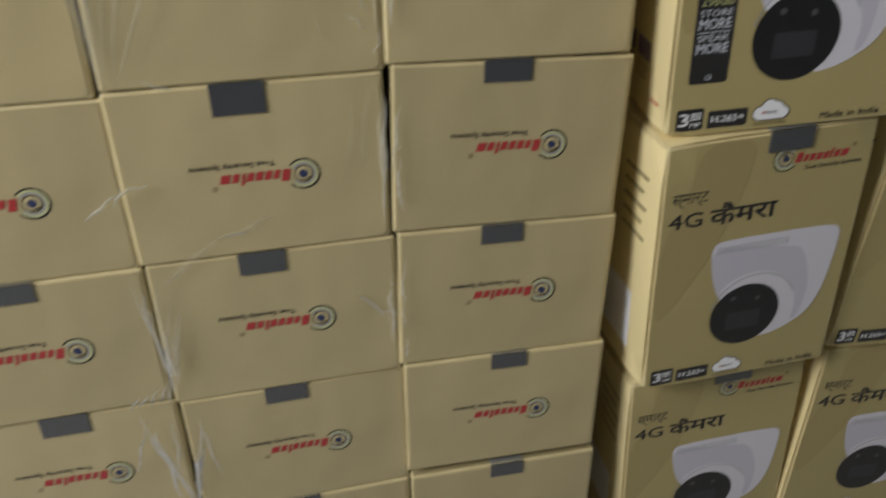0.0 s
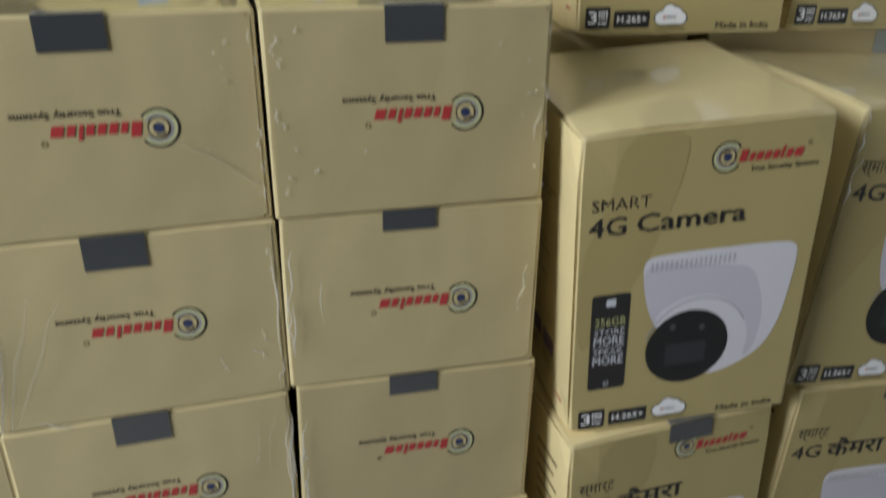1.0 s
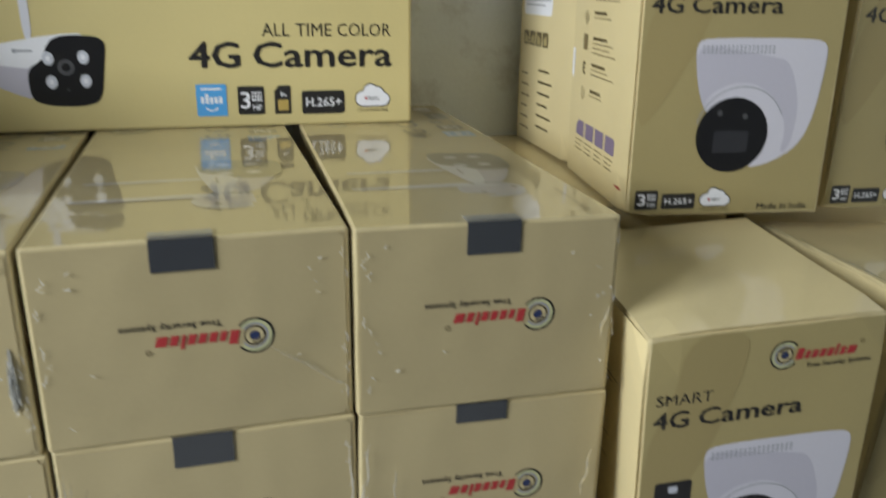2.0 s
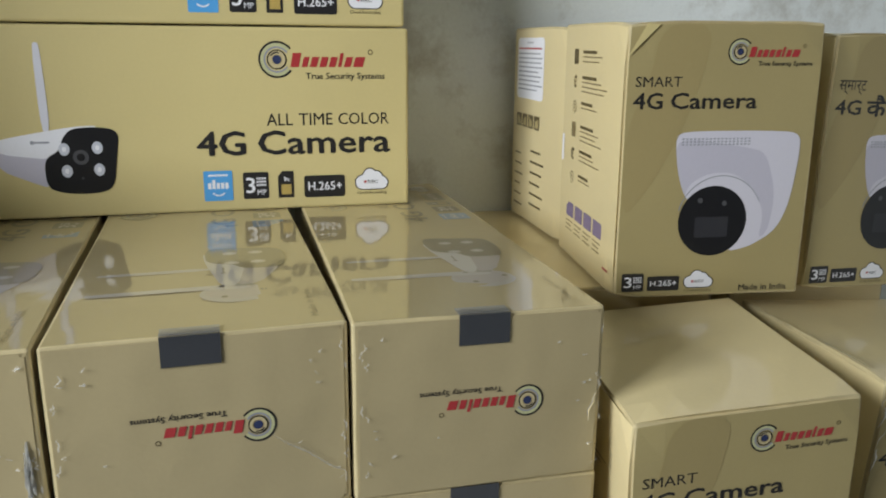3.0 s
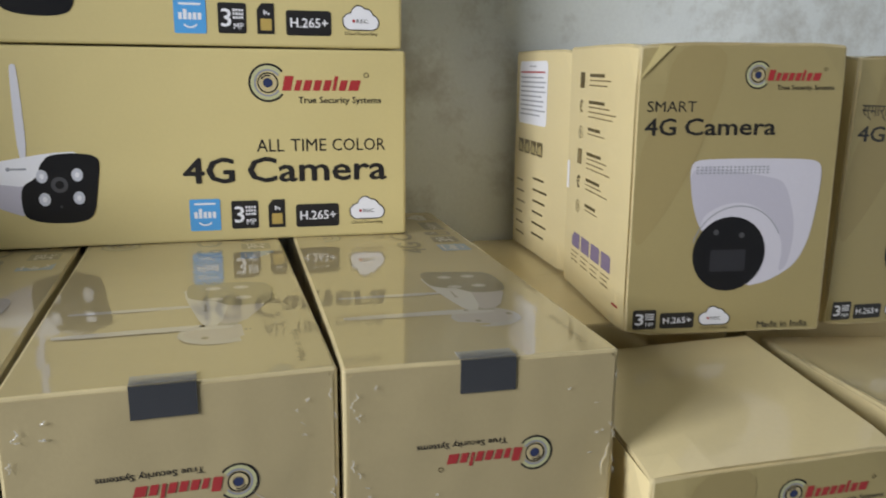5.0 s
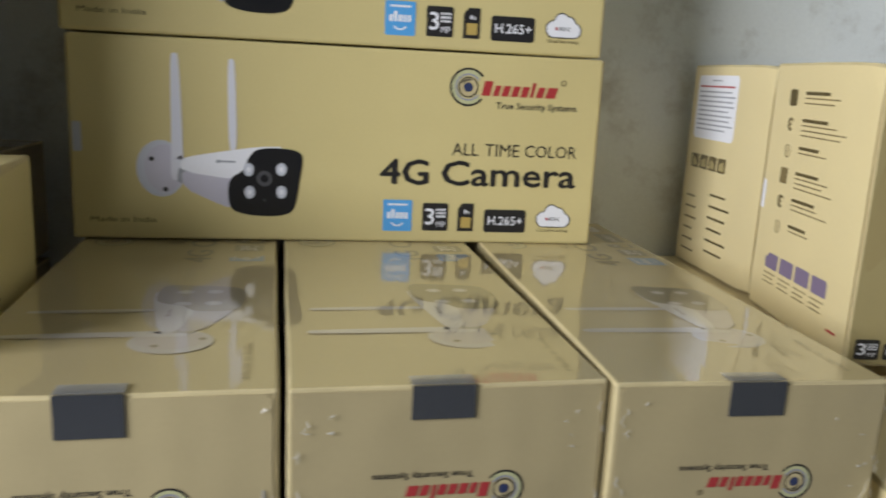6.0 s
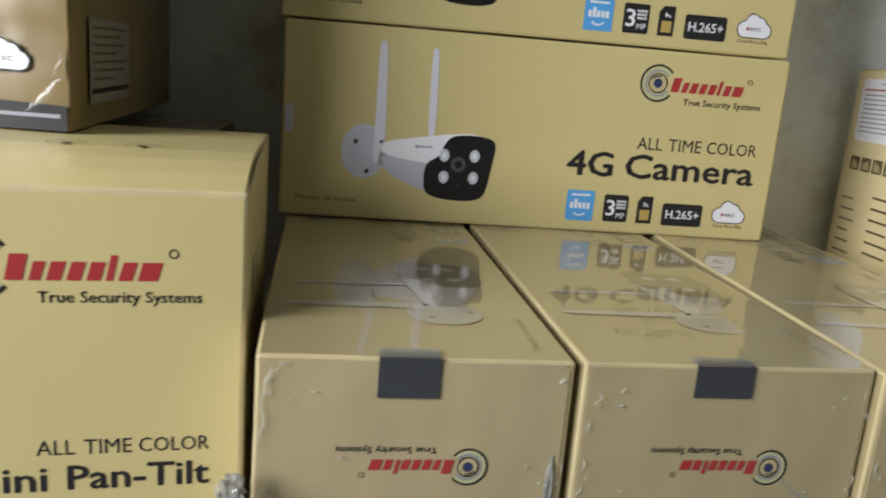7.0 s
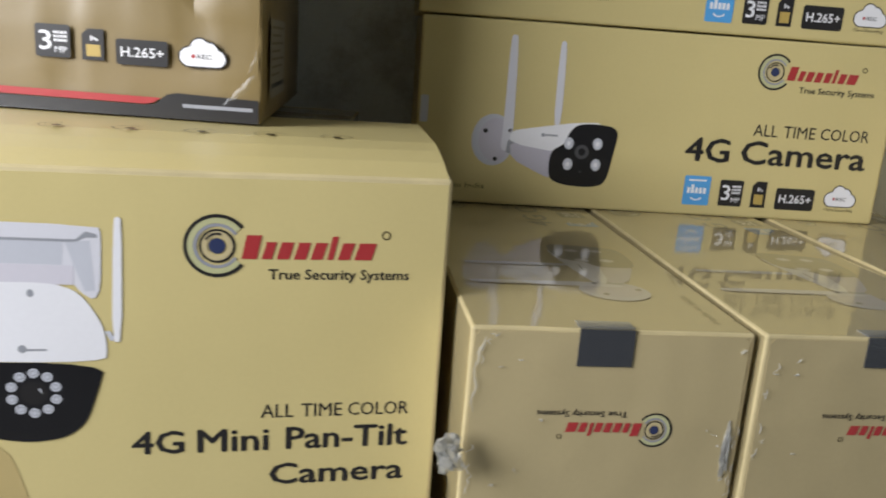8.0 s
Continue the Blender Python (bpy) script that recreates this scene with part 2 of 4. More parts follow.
def print_lines(place, layer, x0, x1, y, step, lengths, thick, name, mat, parent):
    """Unreadable lines of print, each a bar of its own."""
    for k, s in enumerate(lengths):
        Ink(place, layer).box(x0, y - k * step - thick, x0 + (x1 - x0) * s, y - k * step).put(name, mat, parent)


def filmed(mat):
    """The same ink under the glossy film of a wrapped carton."""
    name = mat.name + "_in_film"
    if name not in bpy.data.materials:
        m = mat.copy()
        m.name = name
        b = m.node_tree.nodes["Principled BSDF"]
        b.inputs["Coat Weight"].default_value, b.inputs["Coat Roughness"].default_value, b.inputs["Coat IOR"].default_value = 1.0, 0.05, 3.3
        # film haze and the veil of reflections are mixed in as carton gold
        hue = next(n for n in m.node_tree.nodes if n.type == "HUE_SAT")
        c = hue.inputs["Color"].default_value
        hue.inputs["Color"].default_value = (*[0.42 * p + 0.58 * q for p, q in zip(c[:3], (0.40, 0.33, 0.18))], 1)
    return bpy.data.materials[name]


LETTERS = {}


def letters(words):
    """Vertices, scaled to the unit square, and faces of words in the built-in font."""
    if words not in LETTERS:
        curve = bpy.data.curves.new("letters", "FONT")
        curve.body, curve.resolution_u = words, 2
        ob = new("letters", curve)
        bpy.context.view_layer.update()
        me = bpy.data.meshes.new_from_object(ob.evaluated_get(bpy.context.evaluated_depsgraph_get()))
        co = np.array([v.co[:2] for v in me.vertices])
        low, high = co.min(0), co.max(0)
        LETTERS[words] = ((co - low) / (high - low)).tolist(), [tuple(p.vertices) for p in me.polygons]
        bpy.data.objects.remove(ob)
        bpy.data.curves.remove(curve)
        bpy.data.meshes.remove(me)
    return LETTERS[words]


def carton_bm(w, d, h, seed, bevel=0.0009, dent=0.0003, bulge=0.0, crush=(), cuts=7):
    """A carton with rounded, paler edges and slightly uneven faces; front at y=0, base at z=0. Slot 1: edges, 2: the front."""
    bm = bmesh.new()
    add_block(bm, (-w / 2, 0, 0), (w / 2, d, h))
    bm.normal_update()
    for f in bm.faces:
        f.material_index = 2 if f.normal.y < -0.5 else 0
    made = bmesh.ops.bevel(bm, geom=bm.edges[:], offset=bevel, segments=2, profile=0.5, affect="EDGES")
    for f in made["faces"]:
        f.material_index = 1
    flats = [f for f in bm.faces if f.material_index != 1]
    bmesh.ops.subdivide_edges(bm, edges=list({e for f in flats for e in f.edges if e.calc_length() > 0.02}), cuts=cuts, use_grid_fill=True)
    for v in bm.verts:
        p = v.co + Vector((seed * 3.1, seed * 1.7, seed * 0.9))
        v.co += dent * noise.noise_vector(p * 22)
        if v.co.y < 0 and dent < 0.001:
            v.co.y *= 0.3
        for cx, cy, cz, r, amount in crush:
            near = max(0.0, 1 - (v.co - Vector((cx, cy, cz))).length / r)
            v.co += near * near * (Vector((0, d / 2, h / 2)) - Vector((cx, cy, cz))).normalized() * amount
        if bulge:
            v.co.z += bulge * max(0.0, v.co.z / h) ** 8 * min(1.0, max(0.0, v.co.y / 0.05)) ** 0.7
    return bm


def logo(place, x, y, s, parent, tag=(1.55, 6.0)):
    """Ring emblem and a slanted red word mark as plain shapes, and the line under them; s is the emblem's radius."""
    Ink(place).arc(x, y, 0.89 * s, s, 38, 322).arc(x, y, 0.47 * s, 0.54 * s, 0, 360).put("logo_ring", M_BLACK, parent)
    Ink(place).arc(x, y, 0.61 * s, 0.71 * s, 34, 326).put("logo_inner_ring", M_GREY, parent)
    Ink(place).arc(x, y, 0.72 * s, 0.88 * s, 38, 322).put("logo_iris", M_LIME, parent)
    Ink(place).arc(x, y, 0.30 * s, 0.46 * s, 0, 360, 20).put("logo_white", M_PALE, parent)
    Ink(place, 1).arc(x, y, 0.34 * s, 0.42 * s, 70, 150, 8).put("logo_lid", M_BLACK, parent)
    Ink(place).disc(x, y, 0.25 * s, n=18).put("logo_pupil", M_NAVY, parent)
    word = Ink(place, 1)
    x0, w = x + 0.72 * s, 4.1 * s
    at = x0
    for k, wide in enumerate((0.84, 0.56, 0.70, 0.68, 0.68, 0.34, 0.68, 1.00)):
        a, b = at, at + w * wide / 7.5
        at = b + w * 0.27 / 7.5
        low, high = y - 0.40 * s, y + (0.36 if k in (0, 5) else 0.15) * s
        lean = 0.16 * s
        word.poly([(a, low), (b, low), (b + lean, high), (a + lean, high)])
    word.put("logo_word", M_RED, parent, "slanted red word mark drawn as blocks")
    Ink(place).arc(x + 5.2 * s, y + 0.42 * s, 0.10 * s, 0.15 * s, n=12).put("logo_mark", M_BROWN, parent)
    Ink(place).text("True Security Systems", x + tag[0] * s, y - 1.16 * s, x + tag[1] * s, y - 0.72 * s, 0.018).put("tagline", M_BLACK, parent)


def badge_3mp(place, x0, y0, x1, y1, parent):
    w, h = x1 - x0, y1 - y0
    b = Ink(place).box(x0, y0, x1, y1, 0.08 * w).put("resolution_badge", M_BLACK, parent, "black rounded badge")
    t = Ink(place, 1).text("3", x0 + 0.12 * w, y0 + 0.22 * h, x0 + 0.46 * w, y0 + 0.80 * h, 0.02)
    t.text("MP", x0 + 0.55 * w, y0 + 0.14 * h, x0 + 0.90 * w, y0 + 0.34 * h)
    for r in range(3):
        for c in range(4):
            t.box(x0 + w * (0.53 + 0.10 * c), y0 + h * (0.48 + 0.12 * r), x0 + w * (0.60 + 0.10 * c), y0 + h * (0.56 + 0.12 * r))
    t.put("badge_text", M_WHITE, b)


def badge_codec(place, x0, y0, x1, y1, parent):
    w, h = x1 - x0, y1 - y0
    b = Ink(place).box(x0, y0, x1, y1, 0.12 * h).put("codec_badge", M_BLACK, parent, "black rounded badge")
    Ink(place, 1).text("H.265+", x0 + 0.10 * w, y0 + 0.32 * h, x1 - 0.08 * w, y1 - 0.30 * h, 0.02).put("badge_text", M_WHITE, b)


def badge_card(place, x0, y0, x1, y1, parent):
    w, h = x1 - x0, y1 - y0
    b = Ink(place).poly([(x0, y0), (x1, y0), (x1, y1), (x0 + 0.28 * w, y1), (x0, y1 - 0.2 * h)]).put("memory_card_badge", M_BLACK, parent)
    Ink(place, 1).box(x0 + 0.2 * w, y0 + 0.12 * h, x1 - 0.16 * w, y0 + 0.5 * h).put("card_chip", M_AMBER, b)
    i = Ink(place, 1)
    for k in range(3):
        i.box(x0 + w * (0.4 + 0.12 * k), y0 + h * (0.62 + 0.04 * (k % 2)), x0 + w * (0.48 + 0.12 * k), y0 + h * (0.78 - 0.04 * k))
    i.put("card_mark", M_WHITE, b)


def badge_cloud(place, x, y, w, h, parent, caption=True):
    b = Ink(place).cloud(x, y, w, h, 0.035 * w).put("cloud_outline", M_BLACK, parent)
    Ink(place, 1).cloud(x, y, w, h).put("cloud_badge", M_WHITE, b)
    Ink(place, 2).disc(x - 0.20 * w, y - 0.14 * h, 0.045 * w, n=10).put("record_dot", M_RED, b)
    Ink(place, 2).text("REC", x - 0.12 * w, y - 0.22 * h, x + 0.20 * w, y - 0.06 * h, 0.02).put("record_text", M_BLACK, b)
    if caption:
        Ink(place).text("Cloud Recording", x - 0.46 * w, y - 0.78 * h, x + 0.46 * w, y - 0.60 * h, 0.01).put("cloud_caption", M_BROWN, b)


def badge_blue(place, x0, y0, x1, y1, parent):
    w, h = x1 - x0, y1 - y0
    b = Ink(place).box(x0, y0, x1, y1, 0.05 * w).put("blue_badge", M_BLUE, parent, "light blue square badge")
    print_lines(place, 1, x0 + 0.16 * w, x1 - 0.16 * w, y0 + 0.88 * h, 0.1 * h, (1.0,), 0.06 * h, "badge_line", M_WHITE, b)
    for k in range(5):
        Ink(place, 1).box(x0 + w * (0.14 + 0.15 * k), y0 + 0.40 * h, x0 + w * (0.25 + 0.15 * k), y0 + h * (0.70 if k == 1 else 0.60)).put("badge_bar", M_WHITE, b)
    Ink(place, 1).arc(x0 + 0.5 * w, y0 + 0.42 * h, 0.24 * w, 0.29 * w, 220, 320, 10).put("badge_curve", M_WHITE, b)


def words(place, row, y0, y1, bold, name, parent):
    """A line of print, each word in its own stretch."""
    for text, x0, x1 in row:
        Ink(place).text(text, x0, y0, x1, y1, bold).put(name, M_BLACK, parent)


def bullet_face(place, parent):
    """The long printed face of the bullet camera carton, 0.338 by 0.125."""
    logo(place, 0.2463, 0.1036, 0.0124, parent)
    words(place, (("ALL", 0.2376, 0.2554), ("TIME", 0.2597, 0.2832), ("COLOR", 0.2872, 0.3234)), 0.0590, 0.0672, 0.0, "subtitle", parent)
    words(place, (("4G", 0.1908, 0.2222), ("Camera", 0.2316, 0.3238)), 0.0390, 0.0553, 0.034, "title", parent)
    badge_blue(place, 0.1932, 0.0075, 0.2125, 0.0285, parent)
    badge_3mp(place, 0.2196, 0.0080, 0.2370, 0.0268, parent)
    badge_card(place, 0.2436, 0.0080, 0.2545, 0.0270, parent)
    badge_codec(place, 0.2618, 0.0075, 0.2910, 0.0232, parent)
    badge_cloud(place, 0.3105, 0.0195, 0.0235, 0.0150, parent)
    Ink(place).text("Made in India", 0.0108, 0.0108, 0.0500, 0.0142).put("origin_line", M_BROWN, parent)
    # picture of the twin-antenna camera
    pic = Ink(place).disc(0.0535, 0.0450, 0.0148, 0.0178, 26).put("picture_mount", M_LIGHT, parent, "grey printed wall mount of the pictured camera")
    Ink(place, 1).disc(0.0555, 0.0452, 0.0118, 0.0150, 22).put("mount_face", M_HOUSING_SHADE, pic)
    i = Ink(place, 2).disc(0.0480, 0.0510, 0.0016, n=10).disc(0.0560, 0.0320, 0.0016, n=10).disc(0.0650, 0.0520, 0.0014, n=10)
    i.put("mount_screws", M_BLACK, pic)
    Ink(place, 2).poly(rounded([(0.0602, 0.1148), (0.0630, 0.1162), (0.0656, 0.1148), (0.0672, 0.0520), (0.0660, 0.0380), (0.0590, 0.0380), (0.0600, 0.0560)])).put("picture_antenna", M_SHADE, pic)
    Ink(place, 2).poly(rounded([(0.0942, 0.1128), (0.0966, 0.1142), (0.0988, 0.1128), (0.1000, 0.0560), (0.0945, 0.0560)])).put("picture_antenna", M_SHADE, pic)
    Ink(place, 3).poly([(0.0640, 0.0450), (0.0690, 0.0505), (0.0700, 0.0440), (0.0680, 0.0350), (0.0630, 0.0375)]).put("picture_joint", M_GREY, pic)
    Ink(place, 4).poly(rounded([(0.0654, 0.0445), (0.0669, 0.0331), (0.0861, 0.0242), (0.0960, 0.0205), (0.1000, 0.0300), (0.0994, 0.0405), (0.0840, 0.0450)], 1)).put("picture_body", M_HOUSING_SHADE, pic)
    Ink(place, 5).poly(rounded([(0.0652, 0.0436), (0.0656, 0.0510), (0.0700, 0.0530), (0.0861, 0.0560), (0.1115, 0.0603), (0.1300, 0.0612), (0.1200, 0.0560), (0.1060, 0.0480), (0.1010, 0.0388)], 1)).put("picture_visor", M_WHITE, pic)
    front = Ink(place, 6).poly(rounded([(0.1115, 0.0590), (0.1240, 0.0602), (0.1370, 0.0590), (0.1412, 0.0548), (0.1390, 0.0405), (0.1358, 0.0192), (0.1245, 0.0157), (0.1050, 0.0164), (0.0942, 0.0205), (0.0940, 0.0395), (0.1040, 0.0452), (0.1062, 0.0530)]))
    front = front.put("picture_front", M_LENS, pic, "black printed camera front with four lamps")
    for x, y in ((0.1068, 0.0458), (0.1272, 0.0464), (0.1074, 0.0313), (0.1273, 0.0318)):
        Ink(place, 7).disc(x, y, 0.0034, 0.0042, 14).put("picture_lamp", M_LIGHT, front)
        Ink(place, 8).disc(x, y, 0.0014, 0.0018, 8).put("picture_lamp_core", M_WHITE, front)
    Ink(place, 7).arc(0.1166, 0.0403, 0.0026, 0.0050, n=16).disc(0.1166, 0.0264, 0.0008, n=8).put("picture_lens", M_UMBER_LENS, front)
    Ink(place, 6).disc(0.0882, 0.0505, 0.0013, n=10).box(0.0895, 0.0499, 0.0985, 0.0511).put("picture_logo", M_GREY, pic)


def end_print(place, x, z, parent):
    """The print of the short end, upside down as the carton lies; its emblem stands at x, z."""
    logo(place @ Matrix.Translation((x, z, 0.0003)) @ pose(0, 0, 0, 0, 0, 180), 0, 0, 0.0078, parent, (1.6, 6.5))


def tape_seal(bm_parent, h, x0, x1, drop):
    """A strip of tape folded over the top front edge."""
    bm = bmesh.new()
    add_block(bm, (x0, -0.0009, h - drop), (x1, 0.0, h + 0.0003))
    seal = part("tape_seal", bm, M_TAPE, bm_parent, "dark grey adhesive tape seal")
    bm = bmesh.new()
    add_block(bm, (x0, 0.0006, h + 0.0003), (x1, 0.0085, h + 0.0007))
    part("tape_end", bm, M_TAPE_END, seal, "clear shiny end of the tape")


def bullet_carton(w, d, h, seed, top, tape, emblem):
    """tape: left end from the middle, width, drop; emblem: from the middle, and down from the top."""
    root = new("camera_carton")
    part("body", carton_bm(w, d, h, seed, 0.0013, 0.0005), [M_GOLD_FILM, M_PALE, M_BEIGE], root)
    bm = bmesh.new()
    add_block(bm, (-w / 2 + 0.0020, -0.0004, 0.0014), (w / 2 - 0.0020, 0.0004, h - 0.0015))
    bmesh.ops.bevel(bm, geom=[e for e in bm.edges if abs(e.verts[0].co.y - e.verts[1].co.y) > 0.0005], offset=0.0015, segments=2, affect="EDGES")
    bmesh.ops.subdivide_edges(bm, edges=[e for e in bm.edges if e.calc_length() > 0.02], cuts=8, use_grid_fill=True)
    for v in bm.verts:
        if v.co.y < 0:  # the board gives a little, most of all away from its edges
            inside = min(1.0, min(w / 2 - abs(v.co.x), v.co.z, h - v.co.z) / 0.012)
            v.co.y += 0.0012 * inside * (0.5 + 0.5 * noise.noise(Vector((v.co.x * 26 + seed * 4.3, v.co.z * 30, seed * 1.9))))
    part("end_flap", bm, M_BEIGE, root, "pale beige tuck-in end flap", smooth=True)
    end_print(face_on(0, 0, 0, (1, 0, 0), (0, 0, 1)), emblem[0], h - emblem[1], root)
    tape_seal(root, h, tape[0], tape[0] + tape[1], tape[2])
    if top:
        UNDER_FILM[0] = True
        bullet_face(face_on(w / 2, 0, h, (0, 1, 0), (-1, 0, 0)) @ Matrix.Diagonal((1, w / 0.125, 1, 1)), root)
        UNDER_FILM[0] = False
    return tagged(root, "gold camera carton lying in a film-wrapped stack, beige end outward", "carton", "stacked bullet camera cartons")


def standing_carton():
    root = new("camera_carton")
    part("body", carton_bm(0.338, 0.085, 0.125, 7, 0.0020), [M_GOLD, M_GOLD, M_GOLD], root)
    bullet_face(face_on(-0.169, 0, 0, (1, 0, 0), (0, 0, 1)), root)
    Ink(face_on(-0.169, 0, 0, (1, 0, 0), (0, 0, 1)), 3).box(0.0022, 0.0545, 0.0075, 0.0725, 0.001).put("tape_patch", M_LIGHT, root, "small pale tape patch at the corner")
    return tagged(root, "long gold camera carton standing on its side atop the stack", "carton", "long cartons on the stack")


def dome_carton(w, d, h, seed, hindi, phone, tape, label=False):
    root = new("dome_camera_carton")
    part("body", carton_bm(w, d, h, seed, 0.0016, crush=((-w / 2, 0, h, 0.035, 0.003), (w / 2, 0, h, 0.02, 0.002), (-w / 2, 0, 0, 0.02, 0.003))), [M_DOME_FILM, M_PALE, M_DIM_GOLD_DOME], root)
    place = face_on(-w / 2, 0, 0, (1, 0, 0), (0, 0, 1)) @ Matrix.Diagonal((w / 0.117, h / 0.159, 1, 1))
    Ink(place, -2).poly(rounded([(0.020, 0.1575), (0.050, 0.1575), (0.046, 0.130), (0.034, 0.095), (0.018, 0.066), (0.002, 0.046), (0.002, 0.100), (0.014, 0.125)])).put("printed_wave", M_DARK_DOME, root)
    logo(place, 0.0663, 0.1425, 0.0073, root)
    if hindi:
        Ink(place).text("\u0938\u094d\u092e\u093e\u0930\u094d\u091f", 0.006, 0.1225, 0.026, 0.1310).put("subtitle", M_BLACK, root)
        Ink(place).text("4G", 0.0055, 0.1105, 0.0240, 0.1192, 0.03).put("title", M_BLACK, root)
        Ink(place).text("\u0915\u0948\u092e\u0930\u093e", 0.0285, 0.1095, 0.0660, 0.1225, 0.03).put("title", M_BLACK, root)
    else:
        Ink(place).text("SMART", 0.0062, 0.1234, 0.0334, 0.1290).put("subtitle", M_BLACK, root)
        words(place, (("4G", 0.0056, 0.0225), ("Camera", 0.0277, 0.0788)), 0.1112, 0.1200, 0.034, "title", root)
    base = Ink(place).poly(rounded([(0.0318, 0.0960), (0.0400, 0.0988), (0.1000, 0.0984), (0.1080, 0.0955), (0.1084, 0.0841), (0.1055, 0.0560), (0.0986, 0.0393), (0.0824, 0.0296), (0.0668, 0.0268), (0.0400, 0.0600), (0.0345, 0.0757)]))
    base = base.put("picture_housing", M_HOUSING, root, "white printed dome camera housing")
    Ink(place, 1).poly(rounded([(0.0318, 0.0960), (0.0345, 0.0757), (0.0400, 0.0600), (0.0420, 0.0680), (0.0540, 0.0745), (0.0690, 0.0745), (0.0830, 0.0650), (0.0900, 0.0500), (0.0880, 0.0340), (0.0940, 0.0400), (0.0960, 0.0620), (0.0880, 0.0860), (0.0760, 0.0890)])).put("picture_shade", M_HOUSING_SHADE, base)
    Ink(place, 2).arc(0.0625, 0.0455, 0.0262, 0.0268, 25, 165, 22, 1.03).put("picture_seam", M_GREY, base)
    vents = Ink(place, 2)
    for r in range(3):
        for c in range(18):
            vents.box(0.036 + 0.00235 * c, 0.0905 + 0.0016 * r, 0.0373 + 0.00235 * c, 0.0914 + 0.0016 * r)
    vents.put("picture_vents", M_GREY, base)
    lens = Ink(place, 3).disc(0.0583, 0.0460, 0.0212, 0.0210).put("picture_lens", M_LENS, base, "black printed lens disc")
    Ink(place, 4).box(0.0475, 0.0362, 0.0682, 0.0485, 0.001).put("sensor_window", material("dark_print", (0.03, 0.03, 0.035), 0.4) if "dark_print" not in bpy.data.materials else bpy.data.materials["dark_print"], lens)
    Ink(place, 4).disc(0.0499, 0.0584, 0.0016, n=10).disc(0.0649, 0.0565, 0.0016, n=10).put("lens_lamps", M_UMBER_LENS, lens)
    badge_3mp(place, 0.0050, 0.0040, 0.0186, 0.0152, root)
    badge_codec(place, 0.0208, 0.0041, 0.0408, 0.0131, root)
    badge_cloud(place, 0.0528, 0.0108, 0.0180, 0.0104, root)
    Ink(place).text("Made in India", 0.0789, 0.0028, 0.1094, 0.0064, 0.01).put("origin_line", M_BLACK, root)
    if phone:
        ph = Ink(place).box(0.0088, 0.0275, 0.0275, 0.0812, 0.0018).put("phone_panel", M_BLACK, root, "black phone-shaped storage panel")
        t = Ink(place, 1).box(0.0158, 0.0745, 0.0205, 0.0785, 0.0008)
        t.text("STORE", 0.0108, 0.0592, 0.0258, 0.0622).text("MORE", 0.0108, 0.0535, 0.0258, 0.0582, 0.02)
        t.text("SPEAK", 0.0108, 0.0478, 0.0258, 0.0508).text("MORE", 0.0108, 0.0421, 0.0258, 0.0468, 0.02)
        t.box(0.0105, 0.0518, 0.0262, 0.0522).arc(0.0182, 0.0306, 0.0010, 0.0014, n=10)
        t.put("panel_text", M_LIGHT, ph)
        Ink(place, 1).text("256GB", 0.0108, 0.0640, 0.0258, 0.0685).put("panel_capacity", M_OLIVE, ph)
    if not hindi and not phone:
        corner = face_on(-w / 2, 0, 0, (1, 0, 0), (0, 0, 1))
        Ink(corner, 12).poly([(0.0010, h - 0.019), (0.0022, h - 0.018), (0.0185, h - 0.0020), (0.0110, h - 0.0014)]).put("lifted_flap", M_GOLD, root, "slightly lifted paper flap")
    if tape:
        tape_seal(root, h, -w / 2 + tape, -w / 2 + tape + 0.024, 0.011)
    side = face_on(-w / 2, d, 0, (0, -1, 0), (0, 0, 1))
    if label:
        lab = Ink(side).box(0.010, 0.1025, 0.0770, 0.1515, 0.004).put("label", M_WHITE, root, "white paper label with lines of small print")
        print_lines(side, 1, 0.014, 0.073, 0.1395, 0.0036, (0.9, 1.0, 0.95, 1.0, 0.85, 0.95, 0.9, 1.0, 0.8), 0.0011, "label_line", M_GREY, lab)
        print_lines(side, 1, 0.013, 0.071, 0.1437, 0.004, (1.0,), 0.0013, "label_line", M_RED, lab)
        print_lines(side, 1, 0.034, 0.050, 0.1480, 0.004, (1.0,), 0.0009, "label_line", M_GREY, lab)
        for k in range(4):
            mark = Ink(side).box(0.012 + 0.0152 * k, 0.0790, 0.0250 + 0.0152 * k, 0.0900, 0.001).put("handling_mark", M_BROWN, root)
            Ink(side, 1).poly([(0.0138 + 0.0152 * k, 0.0805), (0.0232 + 0.0152 * k, 0.0805), (0.0215 + 0.0152 * k, 0.0850 + 0.003 * (k % 2)), (0.0150 + 0.0152 * k, 0.0885 - 0.003 * (k % 2))]).put("mark_figure", M_DIM_GOLD_DOME, mark)
        for k in range(6):
            Ink(side).box(0.0510, 0.0600 - 0.0088 * k, 0.076 + 0.004 * ((k * 2) % 3), 0.0618 - 0.0088 * k).put("side_line", M_BROWN, root)
            Ink(side).box(0.0100, 0.0550 - 0.0088 * k, 0.026 + 0.003 * (k % 3), 0.0566 - 0.0088 * k).put("side_line", M_UMBER, root)
    elif hindi:
        Ink(side).box(0.062, 0.016, 0.104, 0.056, 0.002).put("label", M_WHITE, root, "white paper label")
        for k in range(5):
            Ink(side).box(0.085, 0.130 - 0.009 * k, 0.112 - 0.004 * (k % 2), 0.1318 - 0.009 * k).put("side_line", M_BROWN, root)
    else:
